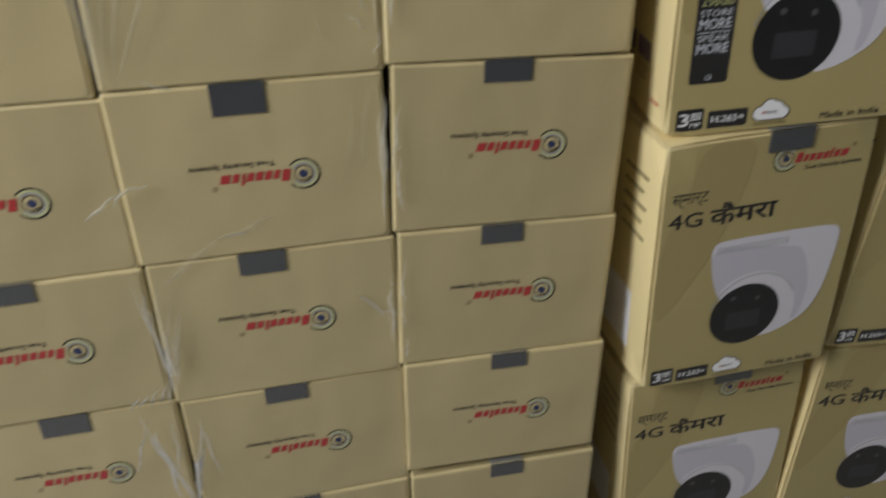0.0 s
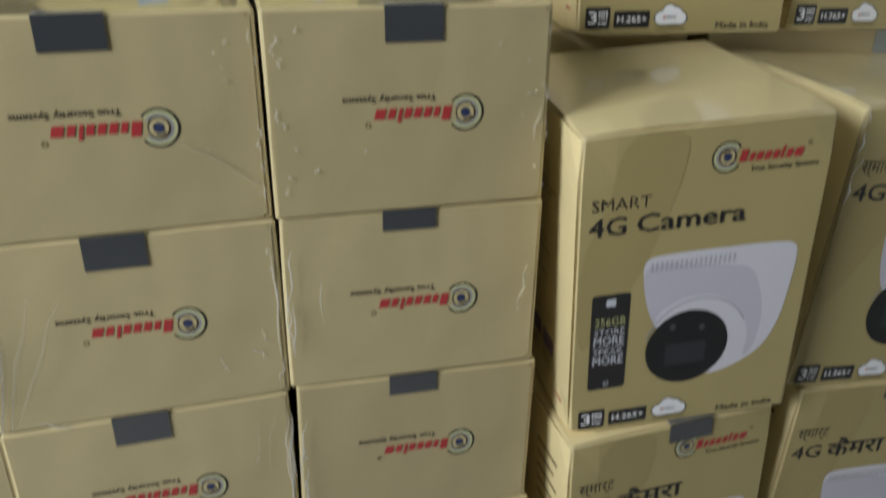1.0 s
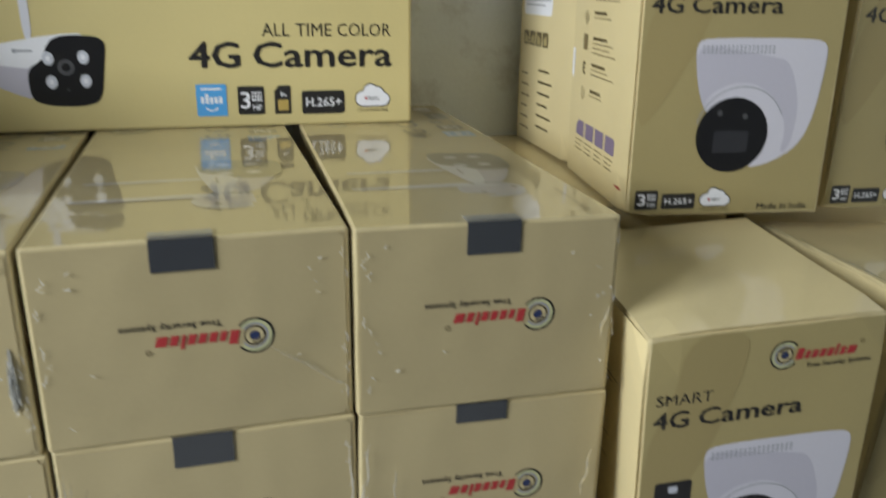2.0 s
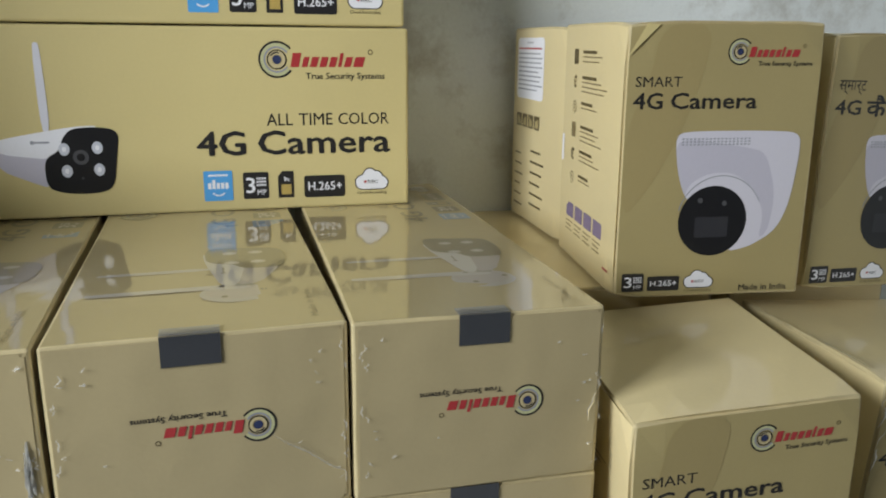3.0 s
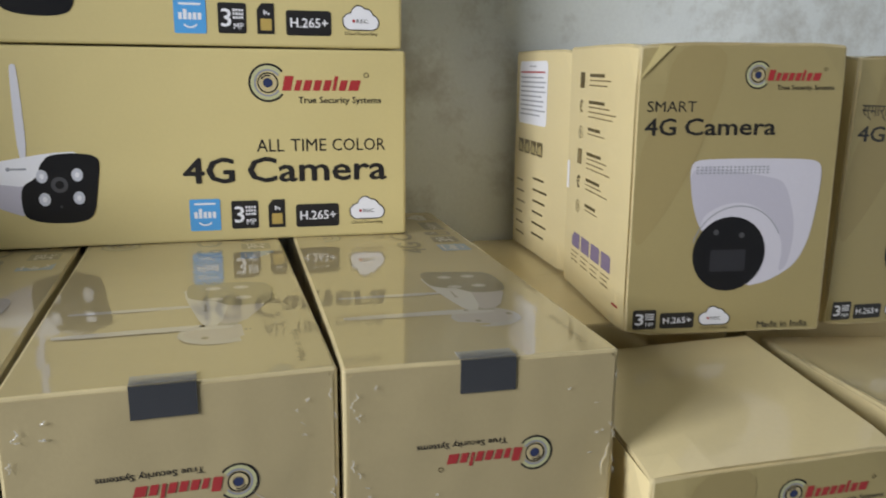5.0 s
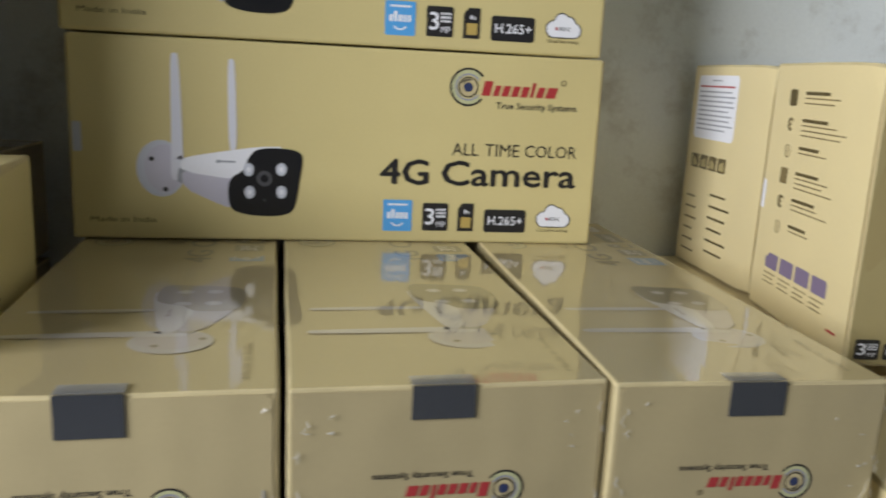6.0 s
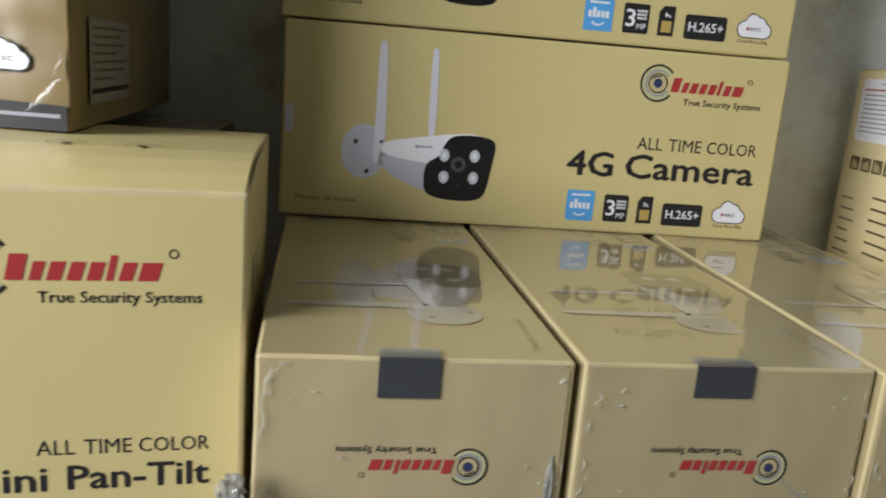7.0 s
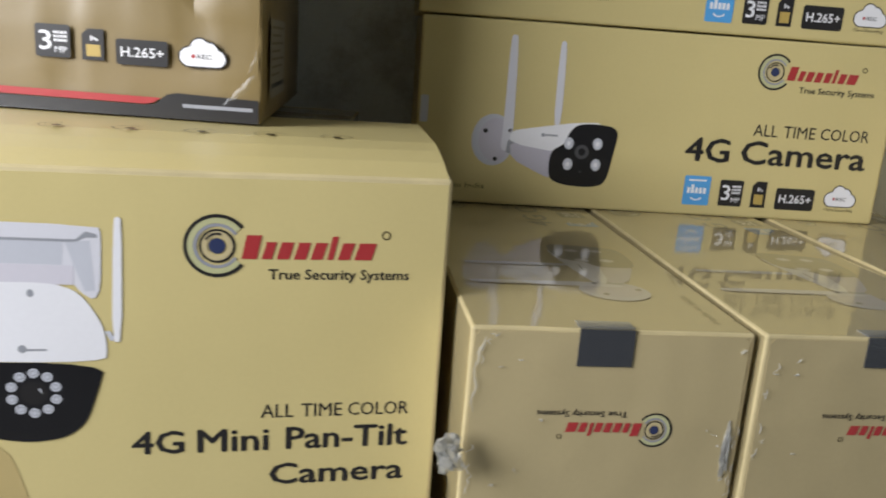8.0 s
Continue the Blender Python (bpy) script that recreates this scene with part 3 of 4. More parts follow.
        for k, (y, lines, reach) in enumerate(((0.1425, 3, 0.91), (0.1262, 4, 0.97), (0.1095, 2, 0.78), (0.0940, 4, 0.90), (0.0775, 3, 0.88), (0.0610, 2, 0.70))):
            icon = Ink(side)
            if k in (0, 3):
                icon.box(0.0240, y - 0.0085, 0.0335, y + 0.0015, 0.001)
            elif k in (1, 4):
                icon.arc(0.0290, y - 0.0035, 0.0022, 0.0042, 40, 300, 12).disc(0.0290, y - 0.0035, 0.0012, n=8)
            else:
                icon.arc(0.0290, y - 0.0035, 0.0034, 0.0042, n=14).box(0.0282, y - 0.0055, 0.0298, y - 0.0015)
            icon.put("side_icon", M_BROWN if k in (0, 4) else M_UMBER, root)
            Ink(side).box(0.0440, y - 0.0014, 0.0440 + 0.032 * reach, y + 0.0006).put("side_heading", M_BROWN, root)
            for n in range(1, lines):
                Ink(side).box(0.0440, y - 0.0008 - 0.0030 * n, 0.100 * reach - 0.006 * ((n + k) % 3), y - 0.0030 * n).put("side_line", M_UMBER, root)
        for k in range(4):
            x = 0.0190 + 0.0210 * k
            Ink(side).box(x, 0.0290, x + 0.0178, 0.0392, 0.001).put("side_panel", M_MAUVE, root, "small mauve printed panel")
            print_lines(side, 0, x, x + 0.0165, 0.0262, 0.0030, (1.0, 0.8, 0.9), 0.0009, "side_line", M_UMBER, root)
        Ink(side).box(0.1050, 0.0125, 0.1150, 0.0140).put("side_line", M_RED, root)
        if not phone:
            Ink(side).box(0.0015, 0.0660, 0.0062, 0.0850, 0.0008).put("torn_sticker", M_WHITE, root, "torn white sticker at the edge")
    return tagged(root, "gold dome camera carton with a printed white camera, stacked upright", "carton", "dome camera cartons")


# ---- the room ----
FLOOR = -0.0635
WALL_Y = 0.716
structure("floor", "grey cement floor under the stacked cartons", [((WEST - 0.15, -2.4, FLOOR - 0.1), (1.75, 0.95, FLOOR))], M_FLOOR)
structure("wall_north", "grey-green painted plaster wall with faint stains", [((WEST, WALL_Y, FLOOR), (1.6, WALL_Y + 0.15, 2.3))], M_WALL)
structure("wall_east", "painted plaster side wall", [((1.6, -2.25, FLOOR), (1.75, 0.95, 2.3))], M_WALL)
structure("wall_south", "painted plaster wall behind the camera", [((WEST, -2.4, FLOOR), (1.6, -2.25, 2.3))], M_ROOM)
y0, y1, z0, z1 = WINDOW
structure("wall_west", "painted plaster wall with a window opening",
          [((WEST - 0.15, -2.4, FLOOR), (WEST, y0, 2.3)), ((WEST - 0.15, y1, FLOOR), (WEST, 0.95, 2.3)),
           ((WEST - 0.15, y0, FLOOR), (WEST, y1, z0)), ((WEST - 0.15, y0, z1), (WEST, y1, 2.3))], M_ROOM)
structure("ceiling", "grey plaster ceiling", [((WEST - 0.15, -2.4, 2.3), (1.75, 0.95, 2.4))], M_CEIL)


# ---- the stack of bullet camera cartons ----
D, H = 0.338, 0.085
TOP = 0.6165
# each column: middle of the front, yaw, width
COLUMNS = {"left": (-0.1380, 0.341, 4.1, 0.1188), "middle": (-0.0148, 0.3465, 3.6, 0.1206), "right": (0.1050, 0.348, 1.7, 0.1164)}
# each carton from the top, in mm: shift, base under the top, height, tilt; tape start, width, drop; emblem across, down
ROWS = {
    "left": ((-0.8, 85.8, 85.5, 0.0, -15.2, 23.0, 15.5, 21.4, 43.6), (0.4, 172.4, 86.2, 0.2, -16.0, 23.5, 13.0, 21.0, 43.0),
             (2.6, 256.5, 83.8, 0.1, -15.0, 23.5, 12.5, 21.2, 44.3), (3.5, 337.2, 80.4, -0.3, -12.0, 23.0, 9.5, 21.6, 41.0), (4.6, 420.4, 82.8, 0.2, -8.5, 23.5, 12.0, 22.4, 44.0)),
    "middle": ((-1.4, 84.2, 84.6, 0.0, -15.8, 23.8, 12.8, 21.2, 42.6), (-0.6, 169.4, 85.0, 0.0, -15.1, 24.0, 14.0, 20.5, 42.9),
               (-0.8, 254.4, 84.8, -0.3, -16.0, 23.5, 14.0, 20.5, 45.5), (1.4, 338.8, 84.2, -0.3, -17.2, 22.5, 11.5, 19.4, 42.9), (3.7, 424.0, 85.0, -0.4, -16.6, 22.7, 10.0, 19.8, 45.0)),
    "right": ((-1.6, 83.8, 84.1, 0.3, -11.4, 23.4, 13.8, 21.7, 43.0), (-1.7, 167.6, 83.2, 1.0, -15.1, 23.6, 9.0, 21.0, 45.0),
              (-1.2, 253.0, 84.8, 1.5, -15.3, 23.0, 9.8, 20.4, 42.7), (-0.9, 335.6, 81.9, 1.1, -15.0, 22.0, 10.0, 20.0, 42.0), (1.1, 415.4, 79.4, 0.3, -9.0, 20.5, 9.5, 19.7, 43.0)),
}
for seed, (key, (cx, cy, yaw, w)) in enumerate(COLUMNS.items()):
    rng = random.Random(seed + 3)
    for k, row in enumerate(ROWS[key]):
        shift, base, high, tilt, *rest = row
        tape, emblem = [v / 1000 for v in rest[:3]], [v / 1000 for v in rest[3:]]
        carton = bullet_carton(w, D, high / 1000, seed + 4 * k + 1, k == 0, tape, emblem)
        yaw_k = yaw * (1.0 if k == 0 else 0.9) + (0.0 if k == 0 else rng.uniform(-0.4, 0.4))
        carton.matrix_basis = pose(cx + shift / 1000, cy + (0.0 if k == 0 else rng.uniform(0.0, 0.002)), TOP - base / 1000, 0, tilt, yaw_k)
    under, low = carton, TOP - ROWS[key][-1][1] / 1000
    for k in range(3):
        copy_thing(under, pose(cx + 0.003, cy + 0.001, low - H * (k + 1), 0, 0, yaw * 0.9))


def front_y(x):
    """Just before the fronts of the stack at that x."""
    cx, cy, yaw, w = min(COLUMNS.values(), key=lambda c: abs(x - c[0]))
    return cy + (x - cx) * math.tan(radians(yaw)) - 0.0013


# long cartons standing on the stack
long1 = standing_carton()
long1.matrix_basis = pose(-0.0526, 0.5949, TOP + 0.0006, 0, 0, 2.0)
copy_thing(long1, pose(-0.0552, 0.5955, TOP + 0.1268, 0, 0, 2.2))
# unseen third carton, added to shade the gap beside the stack
copy_thing(long1, pose(-0.0540, 0.5953, TOP + 0.2524, 0, 0, 1.8))

# ---- dome camera cartons ----
DW, DD, DH = 0.1165, 0.127, 0.1593


def on_corner(x, y, z, tip, lean, yaw):
    """The pose of a dome carton from its front left bottom corner."""
    return pose(x, y, z, tip, lean, yaw) @ Matrix.Translation((DW / 2, 0, 0))


english = dome_carton(DW, DD, 0.1600, 11, False, False, 0)
english.matrix_basis = on_corner(0.2119, 0.4482, 0.5850, 0.3, -0.4, -6.1)
phone = dome_carton(DW, DD, 0.1600, 12, False, True, 0)
phone.matrix_basis = on_corner(0.1784, 0.3388, 0.4070, 3.6, -3.2, -3.0)
hindi = dome_carton(DW, DD, 0.1560, 13, True, False, 0.055)
hindi.matrix_basis = on_corner(0.3355, 0.4423, 0.5848, 0.0, 1.6, 3.2)
# the front piles: one behind the other they lean a little
for x, y, z, tip, lean, yaw in ((0.1841, 0.3347, 0.2510, 1.1, -2.7, 2.3), (0.1945, 0.3530, 0.0885, 1.2, -3.6, 0.7), (0.2000, 0.356, FLOOR, 0.0, -1.0, 0.5),
                                (0.3024, 0.3433, 0.4140, 1.4, 3.6, 0.3), (0.3050, 0.3440, 0.2580, 1.0, 2.6, 0.3), (0.3100, 0.350, 0.0980, 0.5, 0.5, 0.0), (0.3120, 0.356, FLOOR, 0.0, 0.0, 0.0)):
    copy_thing(hindi, on_corner(x, y, z, tip, lean, yaw))
for y in (0.4720, 0.5875):
    for x in (0.2365, 0.3665):
        for k in range(4):
            copy_thing(english, pose(x + 0.008 * (y > 0.5), y + DD, 0.5848 - 0.1623 * (k + 1) + 0.0023, 0, 0, 179.0))
labelled = dome_carton(DW, DD, DH, 14, False, False, 0, True)
labelled.matrix_basis = pose(0.2865, 0.5790, 0.586, 0, 0, -0.5)


# ---- pan-tilt camera carton and the worn carton on it ----
def pan_tilt_carton():
    w, d, h = 0.250, 0.150, 0.2335
    root = new("pan_tilt_camera_carton")
    body = carton_bm(w, d, h, 21, 0.0016, 0.0003, 0.009)
    for v in body.verts:
        v.co.x += 0.085 * max(0.0, v.co.y)  # a little out of square
    part("body", body, [M_GOLD, M_PALE, M_GOLD], root)
    place = face_on(w / 2, 0, 0, (1, 0, 0), (0, 0, 1)) @ Matrix.Translation((0, h - 0.2371, 0))
    logo(place, -0.0950, 0.2080, 0.0131, root)
    words(place, (("ALL", -0.0770, -0.0632), ("TIME", -0.0600, -0.0424), ("COLOR", -0.0398, -0.0130)), 0.1322, 0.1384, 0.0, "subtitle", root)
    words(place, (("4G", -0.1291, -0.1087), ("Mini", -0.1028, -0.0738), ("Pan-Tilt", -0.0659, -0.0131)), 0.1171, 0.1273, 0.034, "title", root)
    words(place, (("Camera", -0.0727, -0.0140),), 0.1003, 0.1102, 0.034, "title", root)
    # picture of the pan-tilt camera: bracket, recess, plate, head, black front, lamps, antenna
    pic = Ink(place).poly(rounded([(-0.2130, 0.2172), (-0.1394, 0.2154), (-0.1384, 0.2117), (-0.1392, 0.1900), (-0.1417, 0.1852), (-0.1462, 0.1880), (-0.1500, 0.1930), (-0.2130, 0.1930)], 1)).put("picture_bracket", M_SHADE, root)
    Ink(place, 1).poly([(-0.2130, 0.2110), (-0.1476, 0.2098), (-0.1440, 0.2130), (-0.1400, 0.2120), (-0.1398, 0.2105), (-0.1440, 0.2105), (-0.1476, 0.2086), (-0.2130, 0.2100)]).put("bracket_edge", M_GREY, pic)
    Ink(place, 1).poly([(-0.2120, 0.2100), (-0.1521, 0.2088), (-0.1529, 0.1995), (-0.2120, 0.2010)]).put("picture_recess", M_LIGHT, pic)
    Ink(place, 1).poly([(-0.1515, 0.2086), (-0.1425, 0.2094), (-0.1412, 0.1890), (-0.1450, 0.1888), (-0.1485, 0.1990)]).put("bracket_cheek", M_LIGHT, pic)
    Ink(place, 2).poly([(-0.2110, 0.2010), (-0.1489, 0.1992), (-0.1489, 0.1915), (-0.2110, 0.1915)]).put("picture_plate", M_HOUSING, pic)
    Ink(place, 3).poly(rounded([(-0.1870, 0.1925), (-0.1575, 0.1925), (-0.1470, 0.1885), (-0.1390, 0.1755), (-0.1374, 0.1650), (-0.1384, 0.1586), (-0.2130, 0.1606), (-0.2140, 0.1690), (-0.2090, 0.1790), (-0.1990, 0.1880)])).put("picture_head", M_WHITE, pic, "white printed pan-tilt camera head")
    Ink(place, 4).disc(-0.1648, 0.1880, 0.0013, 0.0016, n=10).put("head_screw", M_GREY, pic)
    black = Ink(place, 3).poly(rounded([(-0.1384, 0.1584), (-0.1412, 0.1478), (-0.1462, 0.1325), (-0.1540, 0.1262), (-0.1669, 0.1243), (-0.1800, 0.1262), (-0.1940, 0.1310), (-0.2060, 0.1430), (-0.2128, 0.1604)])).put("picture_front", M_LENS, pic)
    for k in range(10):
        a = k * math.tau / 10 + 0.3
        x, y = -0.1655 + 0.0086 * math.cos(a), 0.1460 + 0.0086 * math.sin(a)
        lamp = Ink(place, 4).disc(x, y, 0.0021, n=12).put("picture_lamp", M_LIGHT, black)
        Ink(place, 5).arc(x, y, 0.0009, 0.0014, n=10).put("lamp_ring", M_GREY, lamp)
    Ink(place, 4).disc(-0.1655, 0.1460, 0.0052, n=18).put("picture_lens", M_BLACK, black)
    Ink(place, 5).poly([(-0.1640, 0.1482), (-0.1628, 0.1476), (-0.1622, 0.1458), (-0.1632, 0.1466)]).put("lens_glint", M_LIGHT, black)
    Ink(place, 3).poly([(-0.1383, 0.1722), (-0.1361, 0.1722), (-0.1345, 0.1690), (-0.1361, 0.1677)]).put("antenna_joint", M_LIGHT, pic)
    Ink(place, 4).poly(rounded([(-0.1338, 0.2178), (-0.1323, 0.2194), (-0.1307, 0.2178), (-0.1319, 0.1676), (-0.1356, 0.1676)], 1)).put("picture_antenna", M_WHITE, pic)
    Ink(place, 4).disc(-0.1688, 0.1649, 0.0017, n=10).box(-0.1675, 0.1640, -0.1600, 0.1649).put("picture_logo", M_GREY, pic)
    Ink(place, -2).poly(rounded([(-0.2480, 0.1300), (-0.1790, 0.1290), (-0.1690, 0.0989), (-0.1620, 0.0300), (-0.2480, 0.0300)])).put("printed_wave", M_DARKGOLD, root)
    flank = face_on(w / 2, 0, 0, (0.0847, 0.9964, 0), (0, 0, 1))
    Ink(flank).box(0.034, h - 0.052, 0.044, h - 0.034, 0.001).put("side_mark", M_BLACK, root)
    for k in range(5):
        Ink(flank).box(0.052, h - 0.038 - 0.007 * k, 0.085 - 0.004 * (k % 2), h - 0.0363 - 0.007 * k).put("side_line", M_BROWN, root)
    lid = face_on(w / 2, 0, h + 0.0094, (1, 0, 0), (0, 1, 0))
    for k in range(5):
        Ink(lid, 6).arc(-0.044 - 0.0305 * k, 0.058, 0.0072, 0.0078, 20 * k, 200 + 30 * k, 16).disc(-0.044 - 0.0305 * k, 0.057, 0.0022, 0.0030, n=10).put("lid_mark", M_BROWN, root)
    return tagged(root, "large gold pan-tilt camera carton with its lid bulging", "carton", "pan-tilt camera cartons")


pan = pan_tilt_carton()
a = radians(9.8)
px, py = -0.207 - 0.125 * math.cos(a), 0.371 - 0.125 * math.sin(a)
pan.matrix_basis = pose(px, py, 0.667 - 0.2335, 0, 0, 9.8)
for k in (1, 2):
    copy_thing(pan, pose(px, py, 0.667 - 0.2335 - 0.2484 * k, 0, 0, 9.8))


def worn_carton():
    # height runs on out of view, so that it shades the gap beside it
    w, d, h = 0.250, 0.235, 0.300
    lean = 0.115  # squashed a little out of square
    root = new("worn_camera_carton")
    body = carton_bm(w, d, h, 31, 0.0018, 0.0007, cuts=30)
    # creases pressed into the front: ends across and up from the right corner, width, depth
    creases = (((-0.060, 0.046), (0.0, 0.040), 0.004, 0.0042), ((-0.042, 0.028), (0.0, 0.024), 0.004, 0.0034), ((-0.097, 0.010), (-0.101, 0.140), 0.004, 0.0016),
               ((-0.057, 0.044), (-0.059, 0.075), 0.004, -0.0007), ((-0.014, 0.010), (0.0, 0.026), 0.004, 0.0040), ((-0.031, 0.034), (-0.036, 0.090), 0.005, 0.0030), ((-0.20, 0.06), (-0.09, 0.075), 0.008, 0.0020))
    for v in body.verts:
        if v.co.y < 0.01:
            p = Vector((v.co.x - w / 2, v.co.z))
            for a0, a1, wide, deep in creases:
                a0, a1 = Vector(a0), Vector(a1)
                s = max(0.0, min(1.0, (p - a0).dot(a1 - a0) / (a1 - a0).length_squared))
                v.co.y += deep * max(0.0, 1 - (p - a0.lerp(a1, s)).length / wide)
        v.co.x -= lean * max(0.0, v.co.y)
    part("body", body, [M_KRAFT, M_KRAFT, M_KRAFT], root, smooth=True)
    place = face_on(w / 2, 0, 0, (1, 0, 0), (0, 0, 1)) @ Matrix.Translation((0, 0, 0.0011))
    badge_3mp(place, -0.1115, 0.0267, -0.0941, 0.0425, root)
    badge_card(place, -0.0885, 0.0265, -0.0776, 0.0415, root)
    badge_codec(place, -0.0718, 0.0254, -0.0461, 0.0378, root)
    badge_cloud(place, -0.0289, 0.0337, 0.0230, 0.0135, root, False)
    Ink(place).poly([(-0.2480, 0.0006), (-0.0010, 0.0006), (-0.0010, 0.0122), (-0.0420, 0.0133), (-0.0470, 0.0122), (-0.0530, 0.0072), (-0.0580, 0.0066), (-0.2480, 0.0078)]).put("black_stripe", M_BLACK, root)
    Ink(place).poly([(-0.2480, 0.0082), (-0.0580, 0.0070), (-0.0540, 0.0078), (-0.0500, 0.0104), (-0.2480, 0.0120)]).put("red_stripe", M_RED, root)
    print_lines(place, 1, -0.0390, -0.0040, 0.0082, 0.003, (1.0,), 0.0018, "stripe_line", M_GREY, root)
    side = face_on(w / 2, 0, 0, (-math.sin(math.atan(lean)), math.cos(math.atan(lean)), 0), (0, 0, 1)) @ Matrix.Translation((0, 0, 0.0012))
    # a white label, its colour lowered for the shade on this side
    lab = Ink(side).box(0.028, 0.0115, 0.107, 0.0530, 0.001).put("label", M_SHADED_PAPER, root, "grimy paper label with lines of small print")
    print_lines(side, 1, 0.033, 0.100, 0.0495, 0.0042, (1, 0.8, 0.95, 0.7, 1, 0.9, 0.6), 0.0014, "label_line", M_BROWN, lab)
    print_lines(side, 1, 0.031, 0.104, 0.0190, 0.0042, (1.0,), 0.0028, "label_line", M_BLACK, lab)
    return tagged(root, "scuffed tan camera carton with a black and red stripe", "carton")


worn = worn_carton()
a = radians(-3)
worn.matrix_basis = pose(-0.3011 - 0.125 * math.cos(a), 0.4502 - 0.125 * math.sin(a), 0.6765, 0, 0, -3)
# unseen second carton, stacked here to shade the wall behind
copy_thing(worn, pose(-0.3030 - 0.125 * math.cos(a), 0.4520 - 0.125 * math.sin(a), 0.9770, 0, 0, -3.5))

# unseen pile of large cartons along the wall, added to block light into the gap
for k in range(-1, 3):
    copy_thing(pan, pose(-0.669 if k < 0 else -0.712, 0.500, 0.4335 - 0.2484 * k, 0, 0, 0.0))
# unseen column behind it, raised to stop light under the worn carton
for k in range(8):
    copy_thing(under, pose(-0.604, 0.620, 0.6735 - H * (k + 1), 0, 0, -90))


# ---- stretch film round the stack ----
def film_strand(bm, a, b, width, seed, across=None, bow=0.002):
    """A thin sharp fold of film from a to b."""
    a, b = Vector(a), Vector(b)
    n, rows = 12, []
    across = Vector(across) if across else (b - a).cross(Vector((0, 1, 0))).normalized()
    for k in range(n + 1):
        s = k / n
        p = a.lerp(b, s) + across * bow * noise.noise(Vector((s * 3.0, seed, 1.0)))
        w = width * (0.15 + math.sin(math.pi * s)) * (0.7 + 0.6 * abs(noise.noise(Vector((s * 6.0, seed, 4.0)))))
        rows.append([bm.verts.new(p - across * w), bm.verts.new(p + Vector((0, -0.35 * w, 0)) + across * 0.3 * w * noise.noise(Vector((s * 9, seed, 2.0)))), bm.verts.new(p + across * w)])
    for r, q in zip(rows, rows[1:]):
        for c in range(2):
            bm.faces.new((r[c], r[c + 1], q[c + 1], q[c]))


def film_folds(name, strands, label, mat, across=None):
    root = new(name)
    for k, (a, b, w) in enumerate(strands):
        bm = bmesh.new()
        film_strand(bm, a, b, w, k * 1.7 + len(strands), across)
        part("crease", bm, mat, root, smooth=True)
    return tagged(root, label, "film", "folds of stretch film")


def seam_folds(z0, z1, x, y, count, spread, seed):
    rng = random.Random(seed)
    out = []
    for k in range(count):
        a = (x + rng.uniform(-spread, spread), y, z1 - rng.uniform(0, 0.3) * (z1 - z0))
        b = (x + rng.uniform(-spread, spread) * 0.5, y, z0 + rng.uniform(0, 0.3) * (z1 - z0))
        out.append((a, b, rng.uniform(0.0010, 0.0026)))
    return out


SEAM = "clear stretch film bunched along a seam between cartons"
CREASE = "small bright creases in clear film at a carton edge"


def strand(x0, z0, x1, z1, w, off=0.0):
    return (x0, front_y(x0) - off, z0), (x1, front_y(x1) - off, z1), w


# over the seam of the left and middle columns
Y_SEAM = 0.3405
film_folds("film_fold", seam_folds(0.447, 0.530, -0.076, Y_SEAM, 5, 0.009, 1), SEAM, M_BUNCH)
film_folds("film_fold", seam_folds(0.280, 0.360, -0.071, Y_SEAM, 5, 0.010, 2), SEAM, M_BUNCH)
film_folds("film_fold", seam_folds(0.195, 0.276, -0.078, Y_SEAM, 4, 0.016, 3), SEAM, M_BUNCH)
film_folds("film_fold", [((-0.093, 0.3385, 0.391), (-0.078, 0.3375, 0.402), 0.0012), ((-0.080, 0.3375, 0.402), (-0.063, 0.3405, 0.405), 0.0010), ((-0.079, 0.3375, 0.396), (-0.074, 0.3375, 0.407), 0.0008)], "twisted strand of clear film across a seam", M_GLINT)
film_folds("film_fold", [((-0.074 + 0.011 * k, Y_SEAM, 0.520 - 0.004 * k), (-0.074 + 0.002 * k, Y_SEAM, 0.450), 0.0013) for k in range(4)], "fan of clear film folds over a carton end", M_BUNCH)
film_folds("film_fold", [((-0.096 + 0.005 * k, 0.3385, 0.281 + 0.001 * k), (-0.089 + 0.005 * k, 0.3385, 0.288 + 0.002 * k), 0.0007) for k in range(4)] + [((-0.072, 0.3385, 0.318), (-0.069, 0.3385, 0.296), 0.0008), ((-0.077, 0.3385, 0.352), (-0.074, 0.3385, 0.330), 0.0007)], "short bright glints in bunched film", M_GLINT)
film_folds("film_fold", [((-0.088 + 0.012 * k, 0.3385, 0.274 - 0.002 * k), (-0.100 + 0.022 * k, 0.3385, 0.238 - 0.006 * k), 0.0008) for k in range(3)], "fan of clear film folds over a carton end", M_BUNCH)
film_folds("film_fold", [strand(0.030, 0.437, 0.026, 0.402, 0.0007), strand(0.036, 0.440, 0.032, 0.405, 0.0005), strand(0.024, 0.335, 0.040, 0.316, 0.0010), strand(0.016, 0.472, 0.020, 0.462, 0.0008), strand(0.036, 0.320, 0.046, 0.318, 0.0008)], "fine creases in clear film", M_BUNCH)
film_folds("film_fold", [strand(-0.060, 0.452, -0.046, 0.446, 0.0006), strand(0.030, 0.474, 0.037, 0.466, 0.0006), strand(0.034, 0.482, 0.038, 0.474, 0.0005)], "fine creases in clear film", M_GLINT)
film_folds("film_fold", [strand(-0.040, 0.372, -0.066, 0.352, 0.0022), strand(-0.010, 0.382, -0.040, 0.372, 0.0012)], "broad slack fold of clear film across a carton end", M_BUNCH)
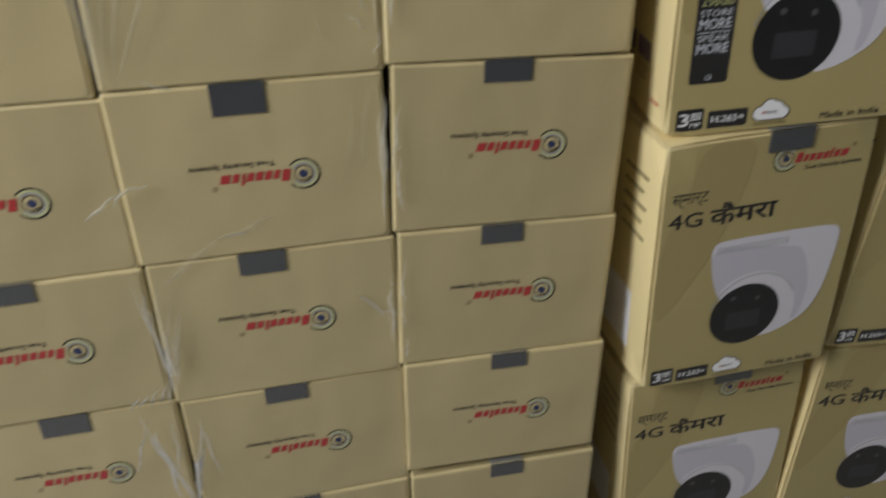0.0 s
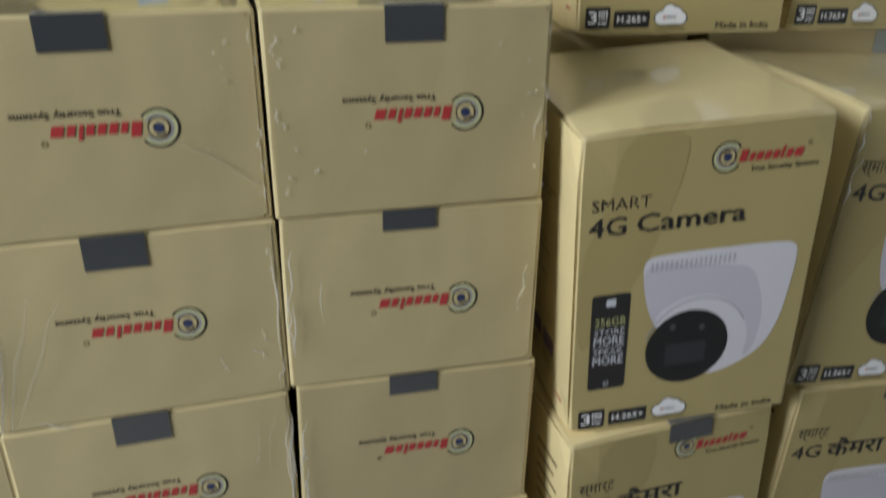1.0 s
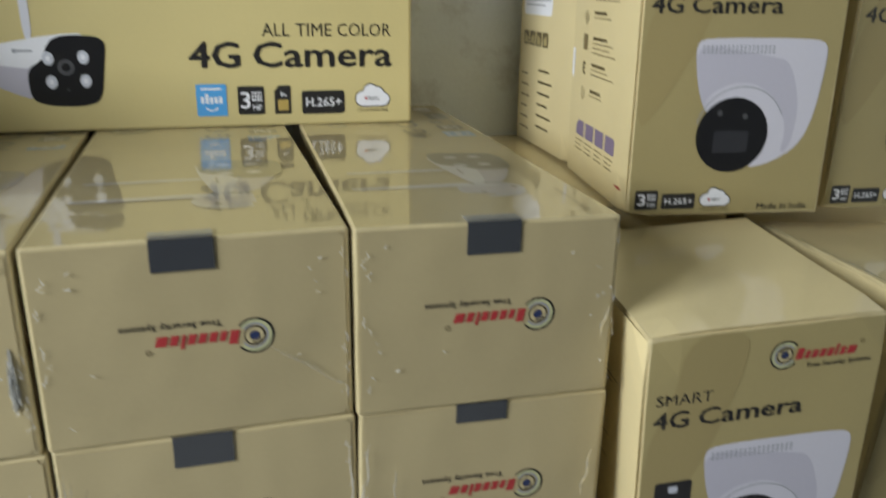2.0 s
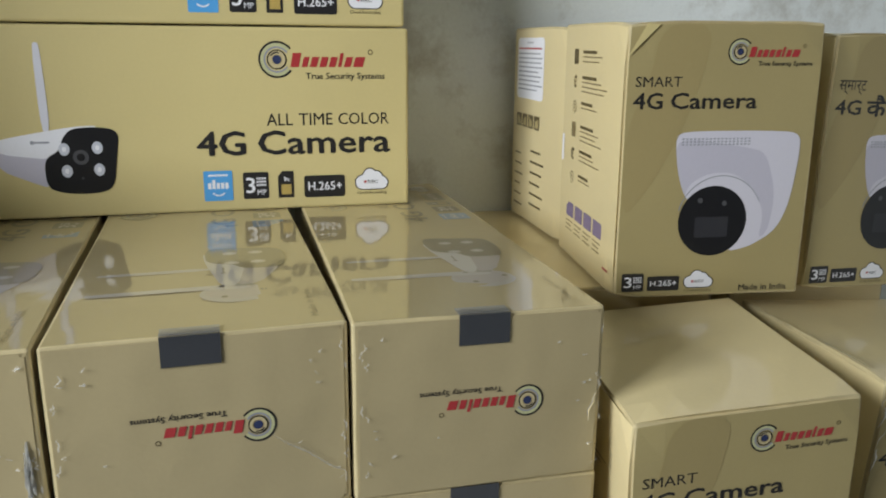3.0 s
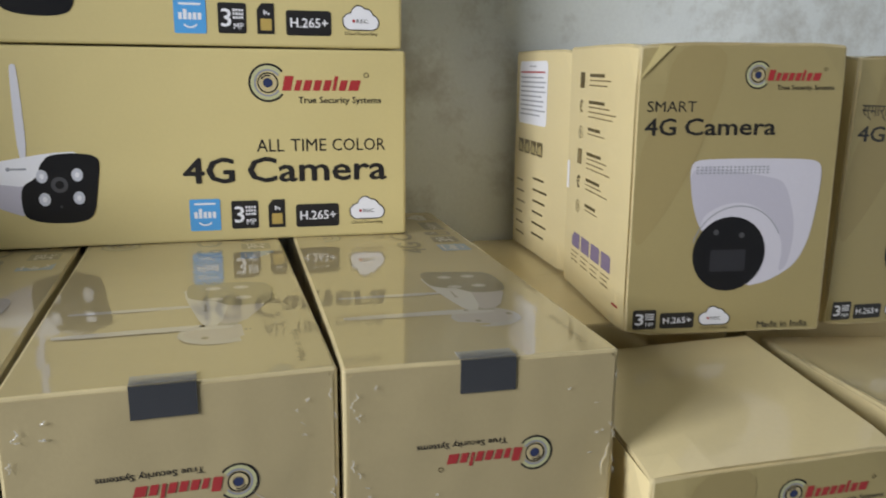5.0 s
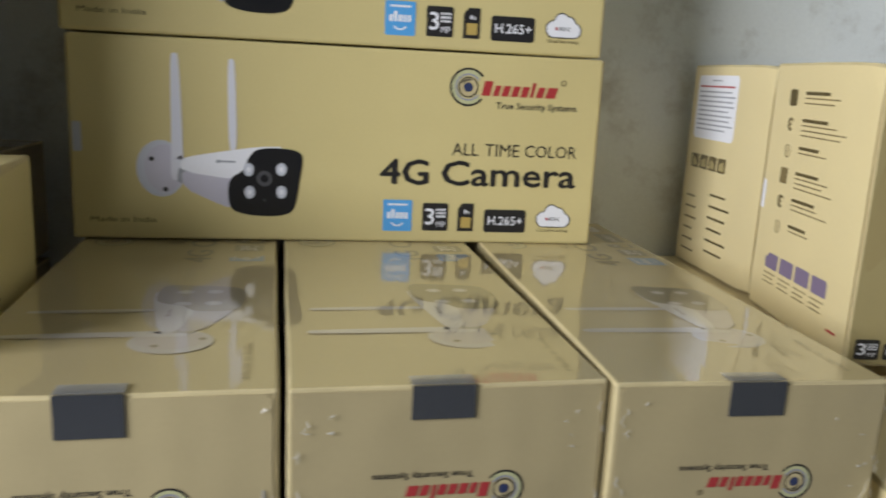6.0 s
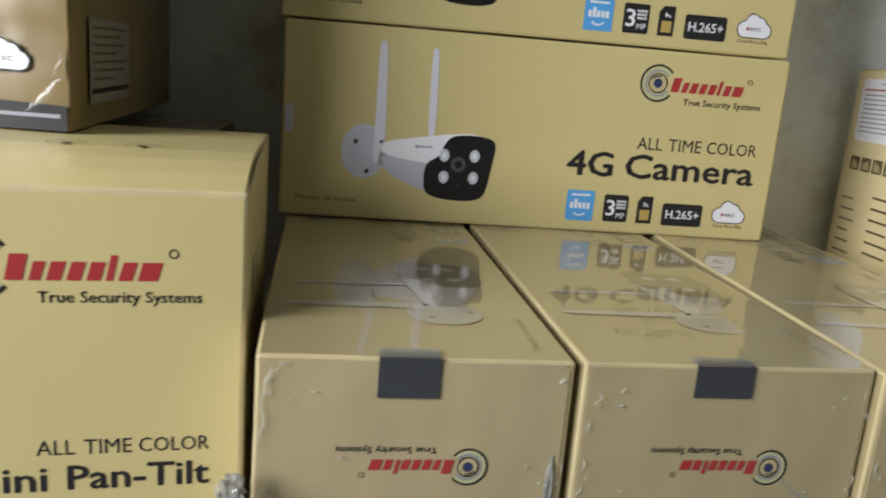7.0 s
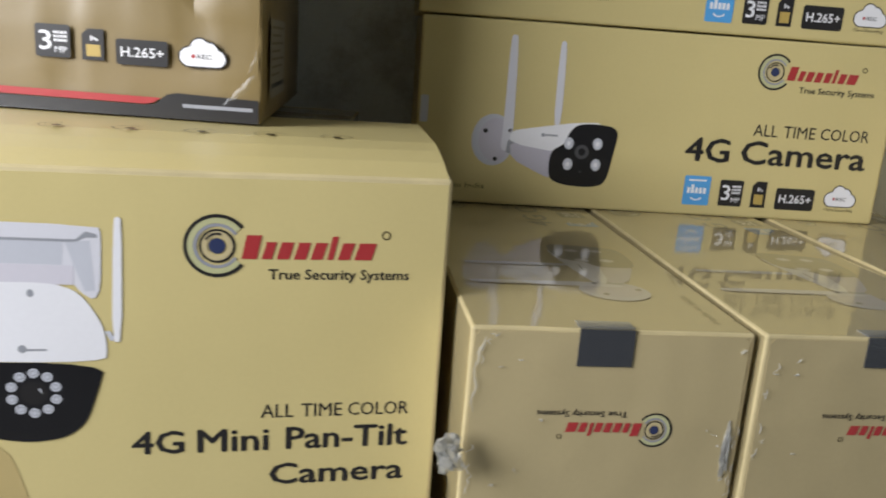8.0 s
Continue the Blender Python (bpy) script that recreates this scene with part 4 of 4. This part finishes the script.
film_folds("film_fold", [strand(0.062, 0.505, 0.061, 0.485, 0.0005), strand(0.156, 0.502, 0.151, 0.478, 0.0006), strand(0.158, 0.575, 0.155, 0.560, 0.0006)], "fine creases in clear film", M_GLINT)
rng = random.Random(8)
for key, edges in (("left", (-1, 1)), ("middle", (-1, 1)), ("right", (-1, 1))):
    cx, cy, yaw, w = COLUMNS[key]
    for edge in edges:
        flecks = []
        for k in range(13):
            near = k < 7  # close along the edge, the rest scattered over the end
            u = edge * (w / 2 - 0.002 - abs(rng.gauss(0.0, 0.002))) if near else edge * (w / 2 - 0.004 - abs(rng.gauss(0.0, 0.012)))
            x, y = cx + u * math.cos(radians(yaw)), cy + u * math.sin(radians(yaw)) - 0.0011
            z = rng.uniform(0.538, 0.612)
            long = rng.uniform(0.002, 0.006) if near else rng.uniform(0.0006, 0.0018)
            flecks.append(((x, y, z), (x + rng.uniform(-0.0008, 0.0008), y, z - long), rng.uniform(0.0002, 0.0004) if near else rng.uniform(0.0004, 0.0008)))
        film_folds("film_fold", flecks, CREASE, M_FLECK)
# lower down, along the edges of the middle and right columns
for x in (0.0425, 0.0485):
    for z0 in (0.452, 0.368, 0.283):
        film_folds("film_fold", [strand(x + rng.uniform(-0.002, 0.002), z0 + rng.uniform(0.0, 0.07), x + rng.uniform(-0.002, 0.002), z0 + rng.uniform(0.0, 0.07), 0.0004) for k in range(5)], CREASE, M_FLECK)
# torn film along the top edges of the front dome cartons
RAGGED = "ragged pale film along the top edge of a carton"
film_folds("film_fold", [((0.3128 + rng.uniform(-0.0015, 0.001), 0.460 - 0.017 * k, 0.5722), (0.3126 + rng.uniform(-0.0015, 0.001), 0.436 - 0.017 * k, 0.5715), rng.uniform(0.0012, 0.0026)) for k in range(6)], RAGGED, M_GLINT, (0.80, 0.0, -0.60))
film_folds("film_fold", [((0.3126 + rng.uniform(-0.001, 0.004), 0.3400 - 0.0010, 0.5690 - 0.012 * k), (0.3110 - 0.0006 * k, 0.3395, 0.5560 - 0.012 * k), rng.uniform(0.0006, 0.0014)) for k in range(4)], RAGGED, M_BUNCH)
film_folds("film_fold", [strand(0.010, 0.570, 0.041, 0.548, 0.0011)], "faint slanting crease in clear film", M_BUNCH)


def film_tuft(x, y, z, sx, sy, sz, seed, label):
    """A crumpled wad of film with sharp facets."""
    bm = bmesh.new()
    bmesh.ops.create_icosphere(bm, subdivisions=4, radius=1.0)
    for v in bm.verts:
        n = v.co.normalized()
        q = n * 1.6 + Vector((seed, 0, 0))
        n = n * (0.55 + 0.35 * noise.noise(q)) + 0.45 * noise.noise_vector(q * 1.7) + 0.10 * noise.noise_vector(q * 4.0)
        v.co = Vector((x + n.x * sx, y + n.y * sy, z + n.z * sz))
    me = bpy.data.meshes.new("film_tuft")
    bm.to_mesh(me)
    bm.free()
    me.materials.append(M_TUFT)
    return tagged(new("film_tuft", me), label, "film")


M_TUFT = film_material("crumpled_film", 0.34, 0.15, 0.6)
film_tuft(-0.2035, 0.3275, 0.566, 0.0080, 0.004, 0.012, 3.0, "crumpled tuft of clear film at a carton corner")
film_tuft(-0.0850, 0.3440, 0.563, 0.0028, 0.0012, 0.017, 6.0, "crumpled clear film along a carton edge")
film_folds("film_fold", [strand(-0.1915, 0.6125, -0.1950, 0.6000, 0.0010), strand(-0.1945, 0.6030, -0.1955, 0.5800, 0.0007), strand(-0.1900, 0.6130, -0.1860, 0.6135, 0.0006)], "crinkled clear film along a carton edge", M_GLINT)
# film strips added for the highlight on the worn corner
corner_y = 0.4502 - 0.0035
film_folds("film_fold", [((-0.3160, corner_y, 0.6880), (-0.3030, corner_y - 0.0008, 0.7010), 0.0020), ((-0.3200, corner_y, 0.6860), (-0.3120, corner_y, 0.6900), 0.0009), ((-0.3060, corner_y, 0.7015), (-0.3025, corner_y - 0.0006, 0.7130), 0.0008)], "shiny split tape at a scuffed carton corner", M_BUNCH)
